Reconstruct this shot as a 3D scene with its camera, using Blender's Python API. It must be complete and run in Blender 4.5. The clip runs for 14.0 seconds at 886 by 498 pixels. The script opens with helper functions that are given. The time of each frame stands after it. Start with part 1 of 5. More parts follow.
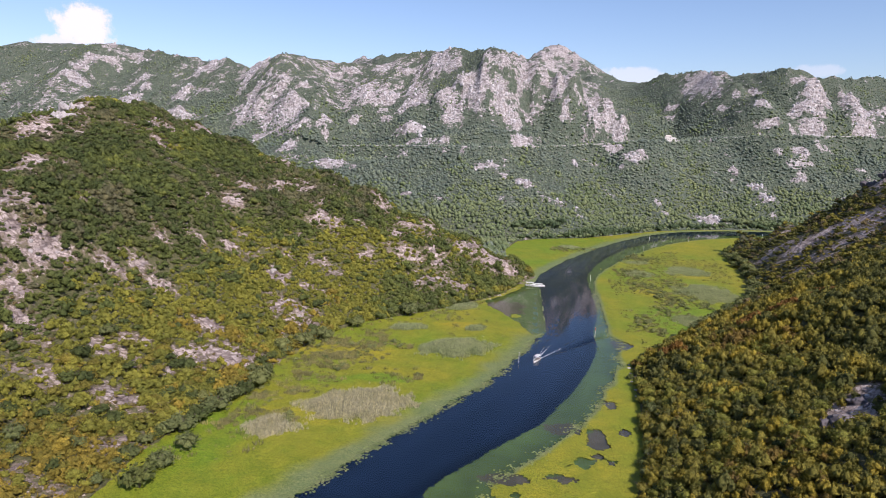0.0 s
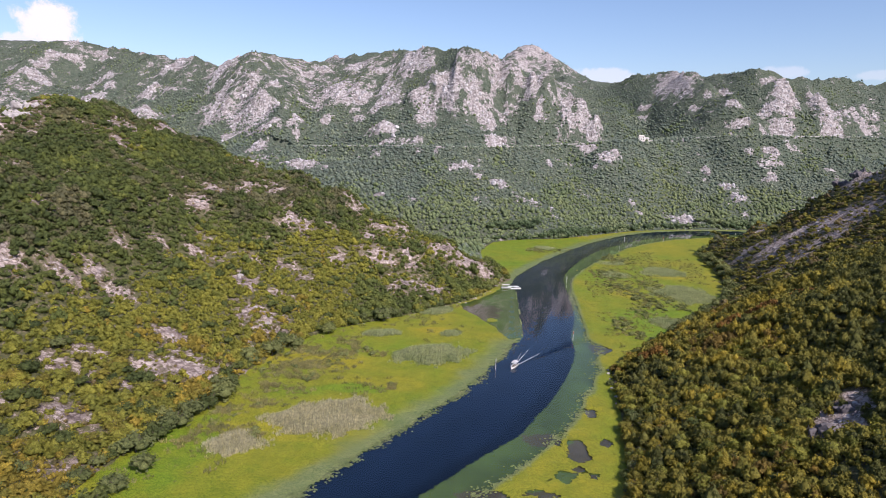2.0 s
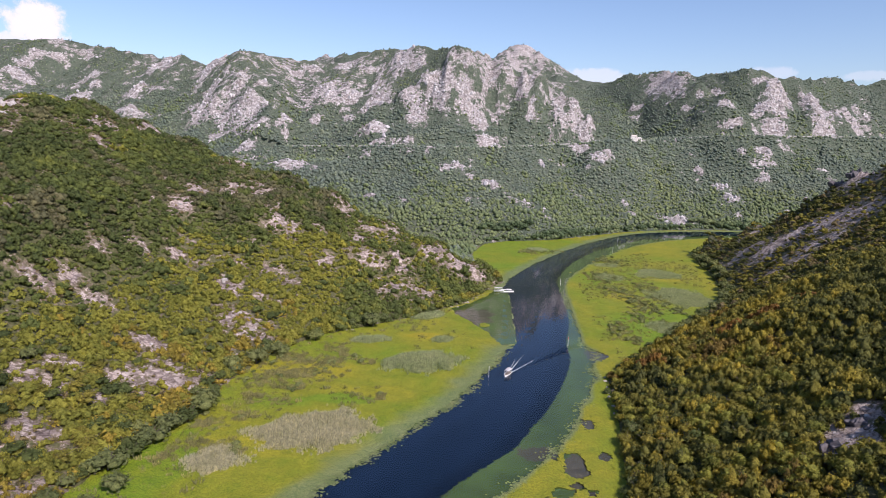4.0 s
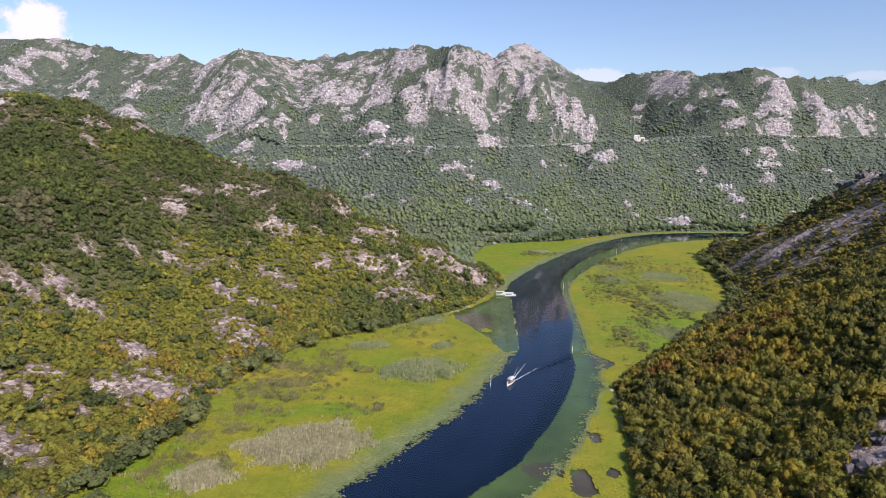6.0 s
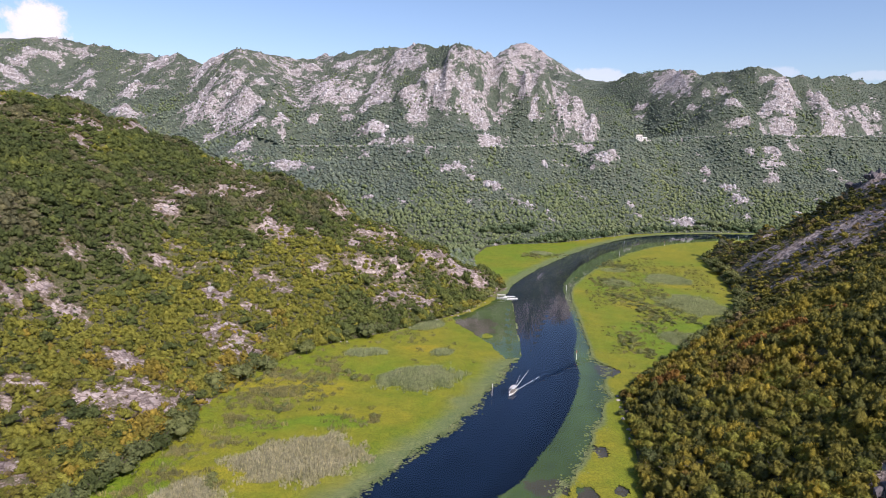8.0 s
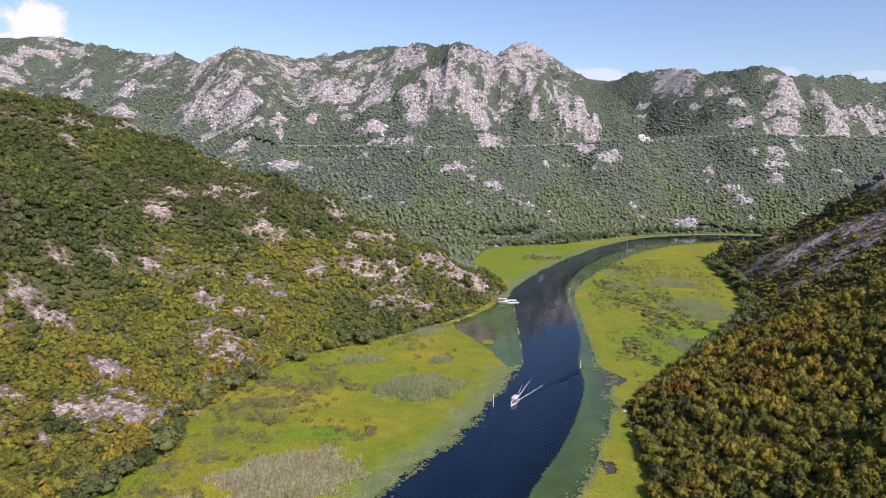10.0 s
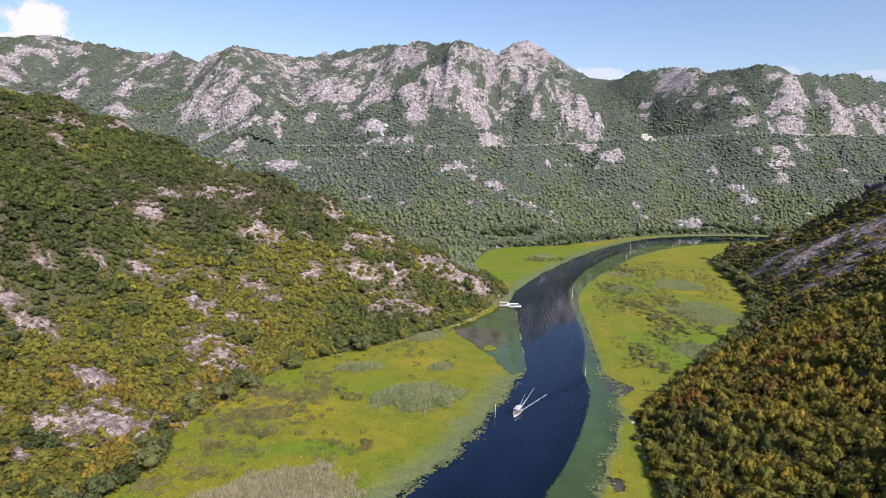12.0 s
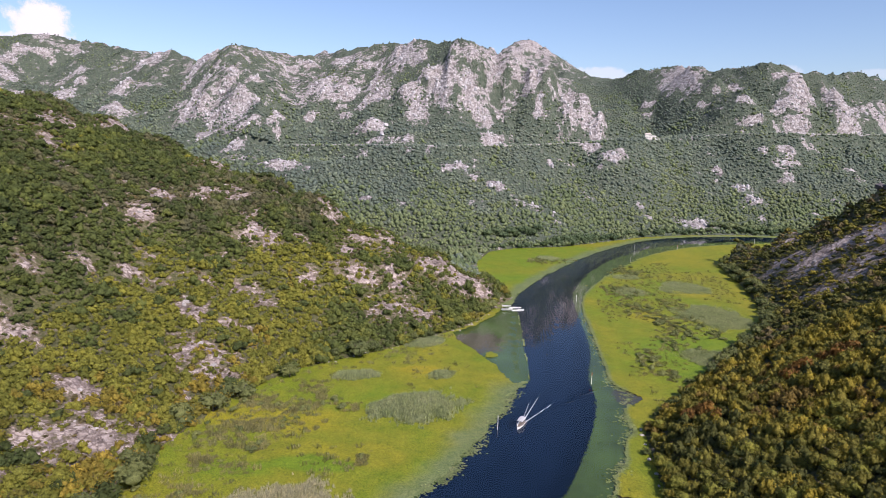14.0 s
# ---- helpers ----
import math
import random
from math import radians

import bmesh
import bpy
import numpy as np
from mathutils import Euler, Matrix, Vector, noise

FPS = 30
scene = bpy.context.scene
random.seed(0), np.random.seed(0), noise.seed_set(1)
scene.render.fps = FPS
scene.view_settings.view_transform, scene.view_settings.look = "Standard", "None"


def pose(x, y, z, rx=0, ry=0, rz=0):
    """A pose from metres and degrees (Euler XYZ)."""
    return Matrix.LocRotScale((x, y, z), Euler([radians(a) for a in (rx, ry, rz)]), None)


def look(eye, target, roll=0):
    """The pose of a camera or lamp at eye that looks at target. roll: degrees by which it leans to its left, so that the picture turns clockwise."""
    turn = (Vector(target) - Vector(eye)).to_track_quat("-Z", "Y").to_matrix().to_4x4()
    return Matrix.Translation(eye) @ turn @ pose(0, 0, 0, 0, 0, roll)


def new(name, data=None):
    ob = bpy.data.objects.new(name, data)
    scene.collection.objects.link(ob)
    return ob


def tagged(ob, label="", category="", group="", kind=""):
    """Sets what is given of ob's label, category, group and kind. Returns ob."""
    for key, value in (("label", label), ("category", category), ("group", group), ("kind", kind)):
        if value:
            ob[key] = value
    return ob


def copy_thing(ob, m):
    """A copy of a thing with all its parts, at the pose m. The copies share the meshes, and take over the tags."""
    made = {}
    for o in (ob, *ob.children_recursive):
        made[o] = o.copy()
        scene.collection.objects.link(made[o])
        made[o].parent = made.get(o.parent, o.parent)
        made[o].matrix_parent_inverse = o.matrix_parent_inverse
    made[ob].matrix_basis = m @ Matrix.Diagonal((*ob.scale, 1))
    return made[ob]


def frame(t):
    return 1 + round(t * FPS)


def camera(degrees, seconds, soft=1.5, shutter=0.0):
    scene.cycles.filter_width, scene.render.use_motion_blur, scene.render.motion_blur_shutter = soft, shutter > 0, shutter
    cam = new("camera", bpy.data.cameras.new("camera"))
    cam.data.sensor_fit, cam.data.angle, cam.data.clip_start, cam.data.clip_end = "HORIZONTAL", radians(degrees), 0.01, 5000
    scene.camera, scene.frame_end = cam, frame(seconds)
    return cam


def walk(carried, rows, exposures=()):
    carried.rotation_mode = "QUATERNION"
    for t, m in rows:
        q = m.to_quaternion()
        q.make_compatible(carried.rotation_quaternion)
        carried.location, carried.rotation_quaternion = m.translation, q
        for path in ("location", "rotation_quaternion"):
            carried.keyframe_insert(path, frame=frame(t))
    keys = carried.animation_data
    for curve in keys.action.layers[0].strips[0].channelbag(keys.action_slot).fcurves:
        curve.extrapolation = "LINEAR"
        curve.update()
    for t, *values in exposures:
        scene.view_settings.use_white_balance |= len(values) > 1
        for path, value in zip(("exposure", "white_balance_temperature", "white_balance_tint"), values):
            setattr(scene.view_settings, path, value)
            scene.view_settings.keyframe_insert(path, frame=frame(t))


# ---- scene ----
# ---------------------------------------------------------------- camera
cam = camera(70.0, 14.0, soft=0.7)
# seconds, x, y, z, yaw to the left, pitch up, roll
PATH = [
    (0, 2.22, 6.04, 101.07, 7.118, -9.965, 1.37),
    (0.5, 2.00, 8.59, 101.02, 6.559, -9.952, 1.37),
    (1, 1.79, 11.14, 100.98, 5.948, -9.934, 1.36),
    (1.5, 1.60, 13.70, 100.94, 5.387, -9.914, 1.36),
    (2, 1.43, 16.26, 100.90, 4.800, -9.900, 1.35),
    (2.5, 1.27, 18.83, 100.86, 4.327, -9.883, 1.35),
    (3, 1.11, 21.39, 100.81, 4.020, -9.874, 1.35),
    (5.5, 0.50, 34.29, 100.60, 4.082, -9.868, 1.33),
    (6, 0.40, 36.88, 100.56, 4.106, -9.857, 1.32),
    (6.5, 0.31, 39.48, 100.52, 4.111, -9.867, 1.32),
    (7, 0.22, 42.07, 100.47, 4.137, -9.862, 1.32),
    (7.5, 0.13, 44.68, 100.43, 4.143, -9.865, 1.31),
    (8, 0.04, 47.28, 100.39, 4.148, -9.862, 1.31),
    (10.5, -0.37, 60.37, 100.18, 4.189, -9.864, 1.29),
    (11, -0.46, 63.00, 100.14, 4.200, -9.877, 1.29),
    (11.5, -0.55, 65.63, 100.09, 4.220, -9.892, 1.28),
    (12, -0.64, 68.26, 100.05, 4.252, -9.905, 1.28),
    (12.5, -0.75, 70.90, 100.01, 4.291, -9.909, 1.28),
    (13, -0.85, 73.55, 99.97, 4.303, -9.926, 1.27),
    (13.5, -0.97, 76.19, 99.93, 4.338, -9.943, 1.27),
    (14, -1.09, 78.84, 99.88, 4.361, -9.951, 1.26),
]


def aim(x, y, z, yaw, pitch, roll):
    a, b = radians(yaw), radians(pitch)
    way = Vector((-math.sin(a) * math.cos(b), math.cos(a) * math.cos(b), math.sin(b)))
    eye = Vector((x, y, z))
    return look(eye, eye + way * 100, roll)


walk(cam, [(row[0], aim(*row[1:])) for row in PATH], [(0, 0.30, 6280, 22), (14, 0.30, 6280, 22)])

# ---------------------------------------------------------------- light
SUN_WAY = Vector((0.54, -0.66, 0.76)).normalized()  # towards the sun
world = bpy.data.worlds.new("world")
scene.world = world
world.use_nodes = True
wn = world.node_tree
sky = wn.nodes.new("ShaderNodeTexSky")
sky.sky_type = "NISHITA"
sky.sun_disc = False
sky.sun_elevation = math.asin(SUN_WAY.z)
sky.sun_rotation = math.atan2(SUN_WAY.x, SUN_WAY.y)
sky.altitude = 100
sky.air_density, sky.dust_density, sky.ozone_density = 1.0, 0.75, 3.4
wn.nodes["Background"].inputs["Strength"].default_value = 0.117
# small fair-weather clouds low over the ridges
ways = wn.nodes.new("ShaderNodeTexCoord").outputs["Generated"]
billow = wn.nodes.new("ShaderNodeTexNoise")
billow.inputs["Scale"].default_value, billow.inputs["Detail"].default_value, billow.inputs["Roughness"].default_value = 34, 7, 0.62
wn.links.new(ways, billow.inputs["Vector"])
sky_colour = sky.outputs["Color"]
CLOUDS = [((-0.582, 0.802, 0.134), 0.040, 0.029, 1.0), ((-0.608, 0.785, 0.112), 0.030, 0.010, 0.7), ((0.150, 0.984, 0.095), 0.055, 0.014, 0.42),
          ((0.375, 0.921, 0.098), 0.035, 0.010, 0.28), ((0.485, 0.870, 0.092), 0.035, 0.008, 0.24)]
for centre, wide, high, solid in CLOUDS:
    side = Vector((centre[1], -centre[0], 0)).normalized()
    reach = []
    for axis, size in ((side, wide), (Vector((0, 0, 1)), high)):
        off = wn.nodes.new("ShaderNodeVectorMath")
        off.operation = "SUBTRACT"
        off.inputs[1].default_value = centre
        wn.links.new(ways, off.inputs[0])
        dot = wn.nodes.new("ShaderNodeVectorMath")
        dot.operation = "DOT_PRODUCT"
        dot.inputs[1].default_value = axis / size
        wn.links.new(off.outputs[0], dot.inputs[0])
        sq = wn.nodes.new("ShaderNodeMath")
        sq.operation = "MULTIPLY"
        wn.links.new(dot.outputs["Value"], sq.inputs[0])
        wn.links.new(dot.outputs["Value"], sq.inputs[1])
        reach.append(sq.outputs[0])
    total = wn.nodes.new("ShaderNodeMath")
    wn.links.new(reach[0], total.inputs[0])
    wn.links.new(reach[1], total.inputs[1])
    body = wn.nodes.new("ShaderNodeMath")
    body.operation = "MULTIPLY_ADD"
    wn.links.new(billow.outputs["Fac"], body.inputs[0])
    body.inputs[1].default_value = -3.2
    wn.links.new(total.outputs[0], body.inputs[2])
    mask = wn.nodes.new("ShaderNodeMapRange")
    mask.interpolation_type = "SMOOTHSTEP"
    mask.inputs["From Min"].default_value, mask.inputs["From Max"].default_value = -0.5, -1.25
    mask.inputs["To Min"].default_value, mask.inputs["To Max"].default_value = 0.0, solid
    wn.links.new(body.outputs[0], mask.inputs["Value"])
    over = wn.nodes.new("ShaderNodeMix")
    over.data_type = "RGBA"
    wn.links.new(mask.outputs["Result"], over.inputs[0])
    wn.links.new(sky_colour, over.inputs[6])
    over.inputs[7].default_value = (7.4, 7.0, 7.2, 1)
    sky_colour = over.outputs[2]
wn.links.new(sky_colour, wn.nodes["Background"].inputs["Color"])
sun_data = bpy.data.lights.new("sun", "SUN")
sun_data.energy, sun_data.angle, sun_data.color = 4.9, radians(0.53), (1.0, 0.93, 0.84)
sun = new("sun", sun_data)
sun.matrix_world = look(SUN_WAY * 900, (0, 0, 0))


# ---------------------------------------------------------------- small mathematics
def hashed(ix, iy, seed):
    h = (ix.astype(np.int64) * 374761393 + iy.astype(np.int64) * 668265263 + seed * 982451653) & 0xFFFFFFFF
    h = ((h ^ (h >> 13)) * 1274126177) & 0xFFFFFFFF
    return ((h ^ (h >> 16)) & 0xFFFFFF) / float(0xFFFFFF)


def grain(x, y, size, seed=0):
    """Smooth value noise, 0 to 1, with cells of the given size in metres."""
    x, y = np.asarray(x, float) / size, np.asarray(y, float) / size
    ix, iy = np.floor(x), np.floor(y)
    u, v = x - ix, y - iy
    u, v = u * u * u * (u * (u * 6 - 15) + 10), v * v * v * (v * (v * 6 - 15) + 10)
    a, b = hashed(ix, iy, seed), hashed(ix + 1, iy, seed)
    c, d = hashed(ix, iy + 1, seed), hashed(ix + 1, iy + 1, seed)
    return (a * (1 - u) + b * u) * (1 - v) + (c * (1 - u) + d * u) * v


def fractal(x, y, size, octaves=4, seed=0, gain=0.5):
    total, weight, amount = 0.0, 0.0, 1.0
    for k in range(octaves):
        total = total + amount * grain(x, y, size / 2**k, seed + 17 * k)
        weight, amount = weight + amount, amount * gain
    return total / weight


def ridged(x, y, size, octaves=4, seed=0):
    total, weight, amount = 0.0, 0.0, 1.0
    for k in range(octaves):
        total = total + amount * (1 - np.abs(2 * grain(x, y, size / 2**k, seed + 31 * k) - 1))
        weight, amount = weight + amount, amount * 0.55
    return total / weight


def smooth(a, b, x):
    t = np.clip((x - a) / (b - a), 0, 1)
    return t * t * (3 - 2 * t)


def line_gap(x, y, line):
    """The distance to a polyline in plan."""
    best = np.full(np.shape(x), 1e9)
    for (ax, ay, *_), (bx, by, *_) in zip(line[:-1], line[1:]):
        dx, dy = bx - ax, by - ay
        t = np.clip(((x - ax) * dx + (y - ay) * dy) / (dx * dx + dy * dy), 0, 1)
        best = np.minimum(best, np.hypot(x - ax - t * dx, y - ay - t * dy))
    return best


def inside(x, y, ring):
    """Whether points lie in a closed ring in plan."""
    res = np.zeros(np.shape(x), bool)
    for (ax, ay, *_), (bx, by, *_) in zip(ring, list(ring[1:]) + [ring[0]]):
        if ay == by:
            continue
        res ^= ((ay > y) != (by > y)) & (x < (bx - ax) * (y - ay) / (by - ay) + ax)
    return res


def curve_through(points, step=4.0):
    """A rounded polyline through the plan's points (Catmull-Rom)."""
    p = [np.array(q, float) for q in points]
    p = [2 * p[0] - p[1]] + p + [2 * p[-1] - p[-2]]
    out = []
    for a, b, c, d in zip(p[:-3], p[1:-2], p[2:-1], p[3:]):
        n = max(2, int(np.linalg.norm((c - b)[:2]) / step))
        for k in range(n):
            t = k / n
            out.append(0.5 * (2 * b + (c - a) * t + (2 * a - 5 * b + 4 * c - d) * t * t + (3 * b - a - 3 * c + d) * t**3))
    out.append(p[-2])
    return [tuple(q) for q in out]


# ---------------------------------------------------------------- the plan of the valley
SHORE_WEST = [(-160, -400), (-128, 0), (-116, 100), (-113, 154), (-115, 180), (-111, 204), (-106, 233), (-103, 270), (-97, 304), (-84, 332),
              (-66, 349), (-38, 376), (-12, 409), (6, 458), (14, 474)]
SHORE_SPUR = [(14, 474), (2, 500), (-10, 540), (-12, 590), (-2, 640)]
SHORE_NORTH = [(-2, 640), (20, 663), (66, 680), (111, 719), (161, 762), (211, 786), (280, 802), (380, 806), (560, 800), (900, 760)]
SHORE_EAST = [(20, -400), (28, 0), (33, 120), (39, 180), (46, 208), (51, 246), (55, 291), (69, 314), (84, 334), (110, 372),
              (136, 408), (158, 445), (170, 483), (180, 540), (192, 614), (232, 668), (330, 715), (560, 735), (900, 700)]
WATER_WEST = [(-92, -380), (-100, -80), (-98, 30), (-80, 110), (-59, 163), (-50, 182), (-39, 204), (-25, 231), (-10, 258), (-1, 284), (7, 308), (11, 324), (17, 333), (17, 370), (16, 439),
              (13, 458), (20, 490), (34, 530), (47, 560), (77, 622), (119, 690), (181, 755), (300, 790), (560, 780)]
WATER_EAST = [(-40, -380), (-52, -80), (-58, 30), (-44, 110), (-24, 169), (-8, 195), (3, 211), (13, 225), (20, 242), (28, 261), (36, 287), (42, 315), (43, 342), (49, 380),
              (51, 432), (53, 482), (62, 522), (82, 578), (116, 643), (168, 704), (250, 750), (330, 762), (560, 760)]
LILY_EAST = [(-12, -380), (-22, -80), (-28, 30), (-16, 130), (-6, 174), (4, 190), (17, 209), (29, 230), (36, 247), (39, 260), (43, 267), (47, 284), (51, 291), (50, 299), (51, 306), (55, 319), (55, 328), (51, 336), (52, 358), (52, 366), (53, 384),
             (54, 416), (55, 450), (60, 485), (74, 525), (97, 574), (132, 638), (185, 698), (258, 738), (330, 750), (560, 745)]
SHALLOW_WEST = [(13, 452), (16, 439), (17, 400), (17, 370), (17, 333), (10, 330), (3, 350), (-4, 364), (-16, 384), (-19, 396), (-8, 410), (2, 430), (8, 450)]

shore_west, shore_east = curve_through(SHORE_WEST), curve_through(SHORE_EAST)
shore_north = curve_through(SHORE_NORTH, 8)
water_west, water_east, lily_east = curve_through(WATER_WEST), curve_through(WATER_EAST), curve_through(LILY_EAST)
floor_ring = SHORE_WEST + SHORE_SPUR[1:] + SHORE_NORTH[1:] + SHORE_EAST[::-1]
channel_ring = water_west + water_east[::-1]
east_weed_ring = water_east + lily_east[::-1]

# crests: x, y, height
CREST_WEST = [(-420, -400, 96), (-360, 60, 92), (-300, 300, 88), (-298, 350, 101), (-301, 402, 118), (-300, 455, 125), (-288, 492, 114),
              (-266, 518, 104), (-224, 512, 88), (-182, 501, 77), (-143, 496, 66), (-104, 487, 51), (-59, 479, 33), (-28, 475, 22), (8, 472, 5)]
CREST_EAST = [(330, -400, 150), (330, 150, 140), (325, 330, 125), (305, 450, 108), (284, 520, 86), (277, 534, 81), (268, 547, 68), (257, 562, 55), (243, 577, 42),
              (229, 591, 28), (204, 616, 5)]
CREST_NORTH = [(-2200, 700, 250), (-1400, 1000, 255), (-877, 1150, 246), (-797, 1150, 255), (-752, 1200, 253), (-597, 1150, 230), (-492, 1100, 226), (-404, 1050, 224),
               (-345, 1120, 222), (-240, 1120, 224), (-175, 1130, 243), (-144, 1110, 244), (-75, 1050, 238), (-46, 1000, 234), (-14, 1030, 235), (40, 1170, 213),
               (120, 1300, 210), (203, 1400, 216), (249, 1350, 227), (292, 1300, 226), (339, 1250, 233), (373, 1200, 223), (421, 1131, 220), (501, 1150, 214),
               (589, 1200, 215), (688, 1250, 225), (1000, 1250, 230), (2200, 900, 260)]
SPUR_PEAK = [(-14, 1030, 235), (30, 1002, 214), (85, 985, 172), (128, 962, 140), (150, 945, 118)]
CREST_BACK = [(-449, 1700, 303), (-350, 1500, 275), (-278, 1400, 281), (-150, 1480, 268), (10, 1600, 305), (59, 1645, 328), (93, 1645, 323), (111, 1600, 294), (168, 1500, 240)]
CREST_FAR_LEFT = [(-1500, 1640, 330), (-1120, 1690, 326), (-1073, 1695, 326), (-997, 1695, 308), (-936, 1695, 301), (-887, 1695, 293), (-800, 1720, 262), (-700, 1750, 225)]
# lesser ridges that run down the mountain
SPUR_MASSIF = [(-42, 1005, 230), (-69, 985, 212), (-104, 968, 186), (-137, 950, 157), (-167, 935, 136)]
SPUR_SHOULDER = [(-422, 1035, 213), (-372, 965, 178), (-331, 922, 144), (-297, 895, 124)]
SPUR_RIGHT = [(416, 1115, 215), (463, 1095, 186), (513, 1090, 169), (565, 1088, 151), (600, 1088, 140)]
SPUR_KNOLL = [(324, 1225, 226), (345, 1130, 190), (365, 1075, 161)]
SPUR_LEFT = [(-757, 1165, 249), (-780, 1100, 225), (-780, 1045, 194)]
SPUR_HUMP = [(-562, 1110, 220), (-561, 1025, 167), (-549, 970, 138)]
SPURS = [SPUR_MASSIF, SPUR_SHOULDER, SPUR_RIGHT, SPUR_KNOLL, SPUR_LEFT, SPUR_HUMP]
WEST_RING = SHORE_WEST + CREST_WEST[::-1]
EAST_RING = SHORE_EAST[:15] + CREST_EAST[::-1]
NORTH_FOOT = [(-2200, 100), (-1200, 400), (-600, 560), (-260, 600), (-90, 625)] + SHORE_NORTH + [(2200, 500)]
NORTH_RING = NORTH_FOOT + CREST_NORTH[::-1]


def crest_height(x, y, crest, power=3.0):
    """The crest's height, blended along it by nearness."""
    total, weight = 0.0, 0.0
    for (ax, ay, az), (bx, by, bz) in zip(crest[:-1], crest[1:]):
        n = max(1, int(math.hypot(bx - ax, by - ay) / 30))
        for k in range(n):
            t = (k + 0.5) / n
            w = 1 / (np.hypot(x - ax - t * (bx - ax), y - ay - t * (by - ay)) + 2.0) ** power
            total, weight = total + w * (az + t * (bz - az)), weight + w
    return total / weight


def loft(x, y, foot, crest, ring, profile, back):
    """Ground that rises from a foot line to a crest line and falls away behind it."""
    d0, d1, zc = line_gap(x, y, foot), line_gap(x, y, crest), crest_height(x, y, crest)
    t = d0 / (d0 + d1 + 1e-6)
    front = zc * np.interp(t, *profile)
    behind = np.where(d1 < d0, zc - back * d1, -8 - 0.1 * d0)
    return np.where(inside(x, y, ring), front, behind)


WEST_PROFILE = ((0, 0.15, 0.35, 0.55, 0.8, 1), (0, 0.12, 0.33, 0.74, 0.94, 1))
EAST_PROFILE = ((0, 0.06, 0.15, 0.3, 0.5, 0.75, 1), (0, 0.075, 0.175, 0.36, 0.55, 0.78, 1))
NORTH_PROFILE = ((0, 0.3, 0.5, 0.7, 0.85, 1), (0, 0.2, 0.36, 0.5, 0.76, 1))


def bare_ground(x, y):
    """The ground's height before its fine relief, and how far a place is from the valley floor."""
    x, y = np.asarray(x, float), np.asarray(y, float)
    west = loft(x, y, SHORE_WEST, CREST_WEST, WEST_RING, WEST_PROFILE, 0.42)
    east = loft(x, y, SHORE_EAST, CREST_EAST, EAST_RING, EAST_PROFILE, 0.55)
    north = loft(x, y, NORTH_FOOT, CREST_NORTH, NORTH_RING, NORTH_PROFILE, 0.35)
    north = north + 32 * np.exp(-((x - 215) / 95) ** 2 - ((y - 990) / 90) ** 2) + 22 * np.exp(-((x + 270) / 110) ** 2 - ((y - 975) / 60) ** 2)
    spur = crest_height(x, y, SPUR_PEAK, 4) - 1.0 * line_gap(x, y, SPUR_PEAK)
    back = crest_height(x, y, CREST_BACK, 4) - 0.42 * line_gap(x, y, CREST_BACK)
    far_left = crest_height(x, y, CREST_FAR_LEFT, 4) - 0.42 * line_gap(x, y, CREST_FAR_LEFT)
    z = np.maximum.reduce([west, east, north, spur, back, far_left])
    k = np.nonzero((y > 840) & (y < 1300))
    for ridge in SPURS:
        z[k] = np.maximum(z[k], crest_height(x[k], y[k], ridge, 4) - 0.85 * line_gap(x[k], y[k], ridge))
    lake = inside(x, y, floor_ring)
    gap = np.minimum.reduce([line_gap(x, y, SHORE_WEST), line_gap(x, y, SHORE_SPUR), line_gap(x, y, SHORE_NORTH), line_gap(x, y, SHORE_EAST)])
    z = np.where(lake, -np.minimum(gap * 0.18, 0.7), np.maximum(z, np.minimum(gap * 0.25, 2.0)))
    z = np.where(lake | (y > 600), z, np.minimum(z, 0.3 + 0.85 * gap))
    deep = inside(x, y, channel_ring)
    z = np.where(deep, -0.7 - np.minimum(np.minimum(line_gap(x, y, WATER_WEST), line_gap(x, y, WATER_EAST)) * 0.5, 3.5), z)
    return z, np.where(lake, 0.0, gap)


# bare limestone: x, y, half-width, half-depth
ROCKS_WEST = [(-257, 430, 4, 9), (-265, 507, 15, 16), (-195, 502, 10, 14), (-189, 420, 6, 6), (-183, 396, 4, 5), (-172, 442, 4, 7), (-159, 459, 5, 6), (-140, 437, 4, 8), (-129, 419, 7, 5),
              (-103, 482, 9, 7), (-82, 476, 9, 14), (-66, 472, 6, 7), (-86, 440, 4, 5), (-75, 421, 7, 4), (-55, 433, 4, 5), (-56, 403, 4, 6), (-44, 409, 8, 6), (-37, 460, 9, 7), (-20, 464, 13, 9), (-5, 463, 8, 5)]
ROCKS_WEST_LOW = [(-127, 325, 6, 5), (-112, 320, 7, 6), (-173, 284, 9, 3), (-182, 269, 5, 2), (-135, 203, 6, 3), (-141, 274, 4, 3), (-124, 254, 10, 9), (-133, 245, 3, 4), (-187, 315, 3, 3), (-165, 355, 4, 3),
                  (-97, 405, 3, 3), (-140, 372, 4, 2), (-179, 340, 3, 2), (-133, 229, 2, 2), (-139, 349, 3, 3), (-301, 402, 7, 12)]
ROCKS_WEST_FAR = [(-208, 246, 10, 5), (-202, 253, 7, 4), (-196, 223, 5, 4), (-181, 213, 4, 3), (-174, 209, 3, 3), (-286, 370, 8, 14), (-249, 311, 5, 6), (-244, 293, 3, 5), (-128, 153, 5, 3), (-243, 412, 4, 5), (-222, 262, 9, 6)]
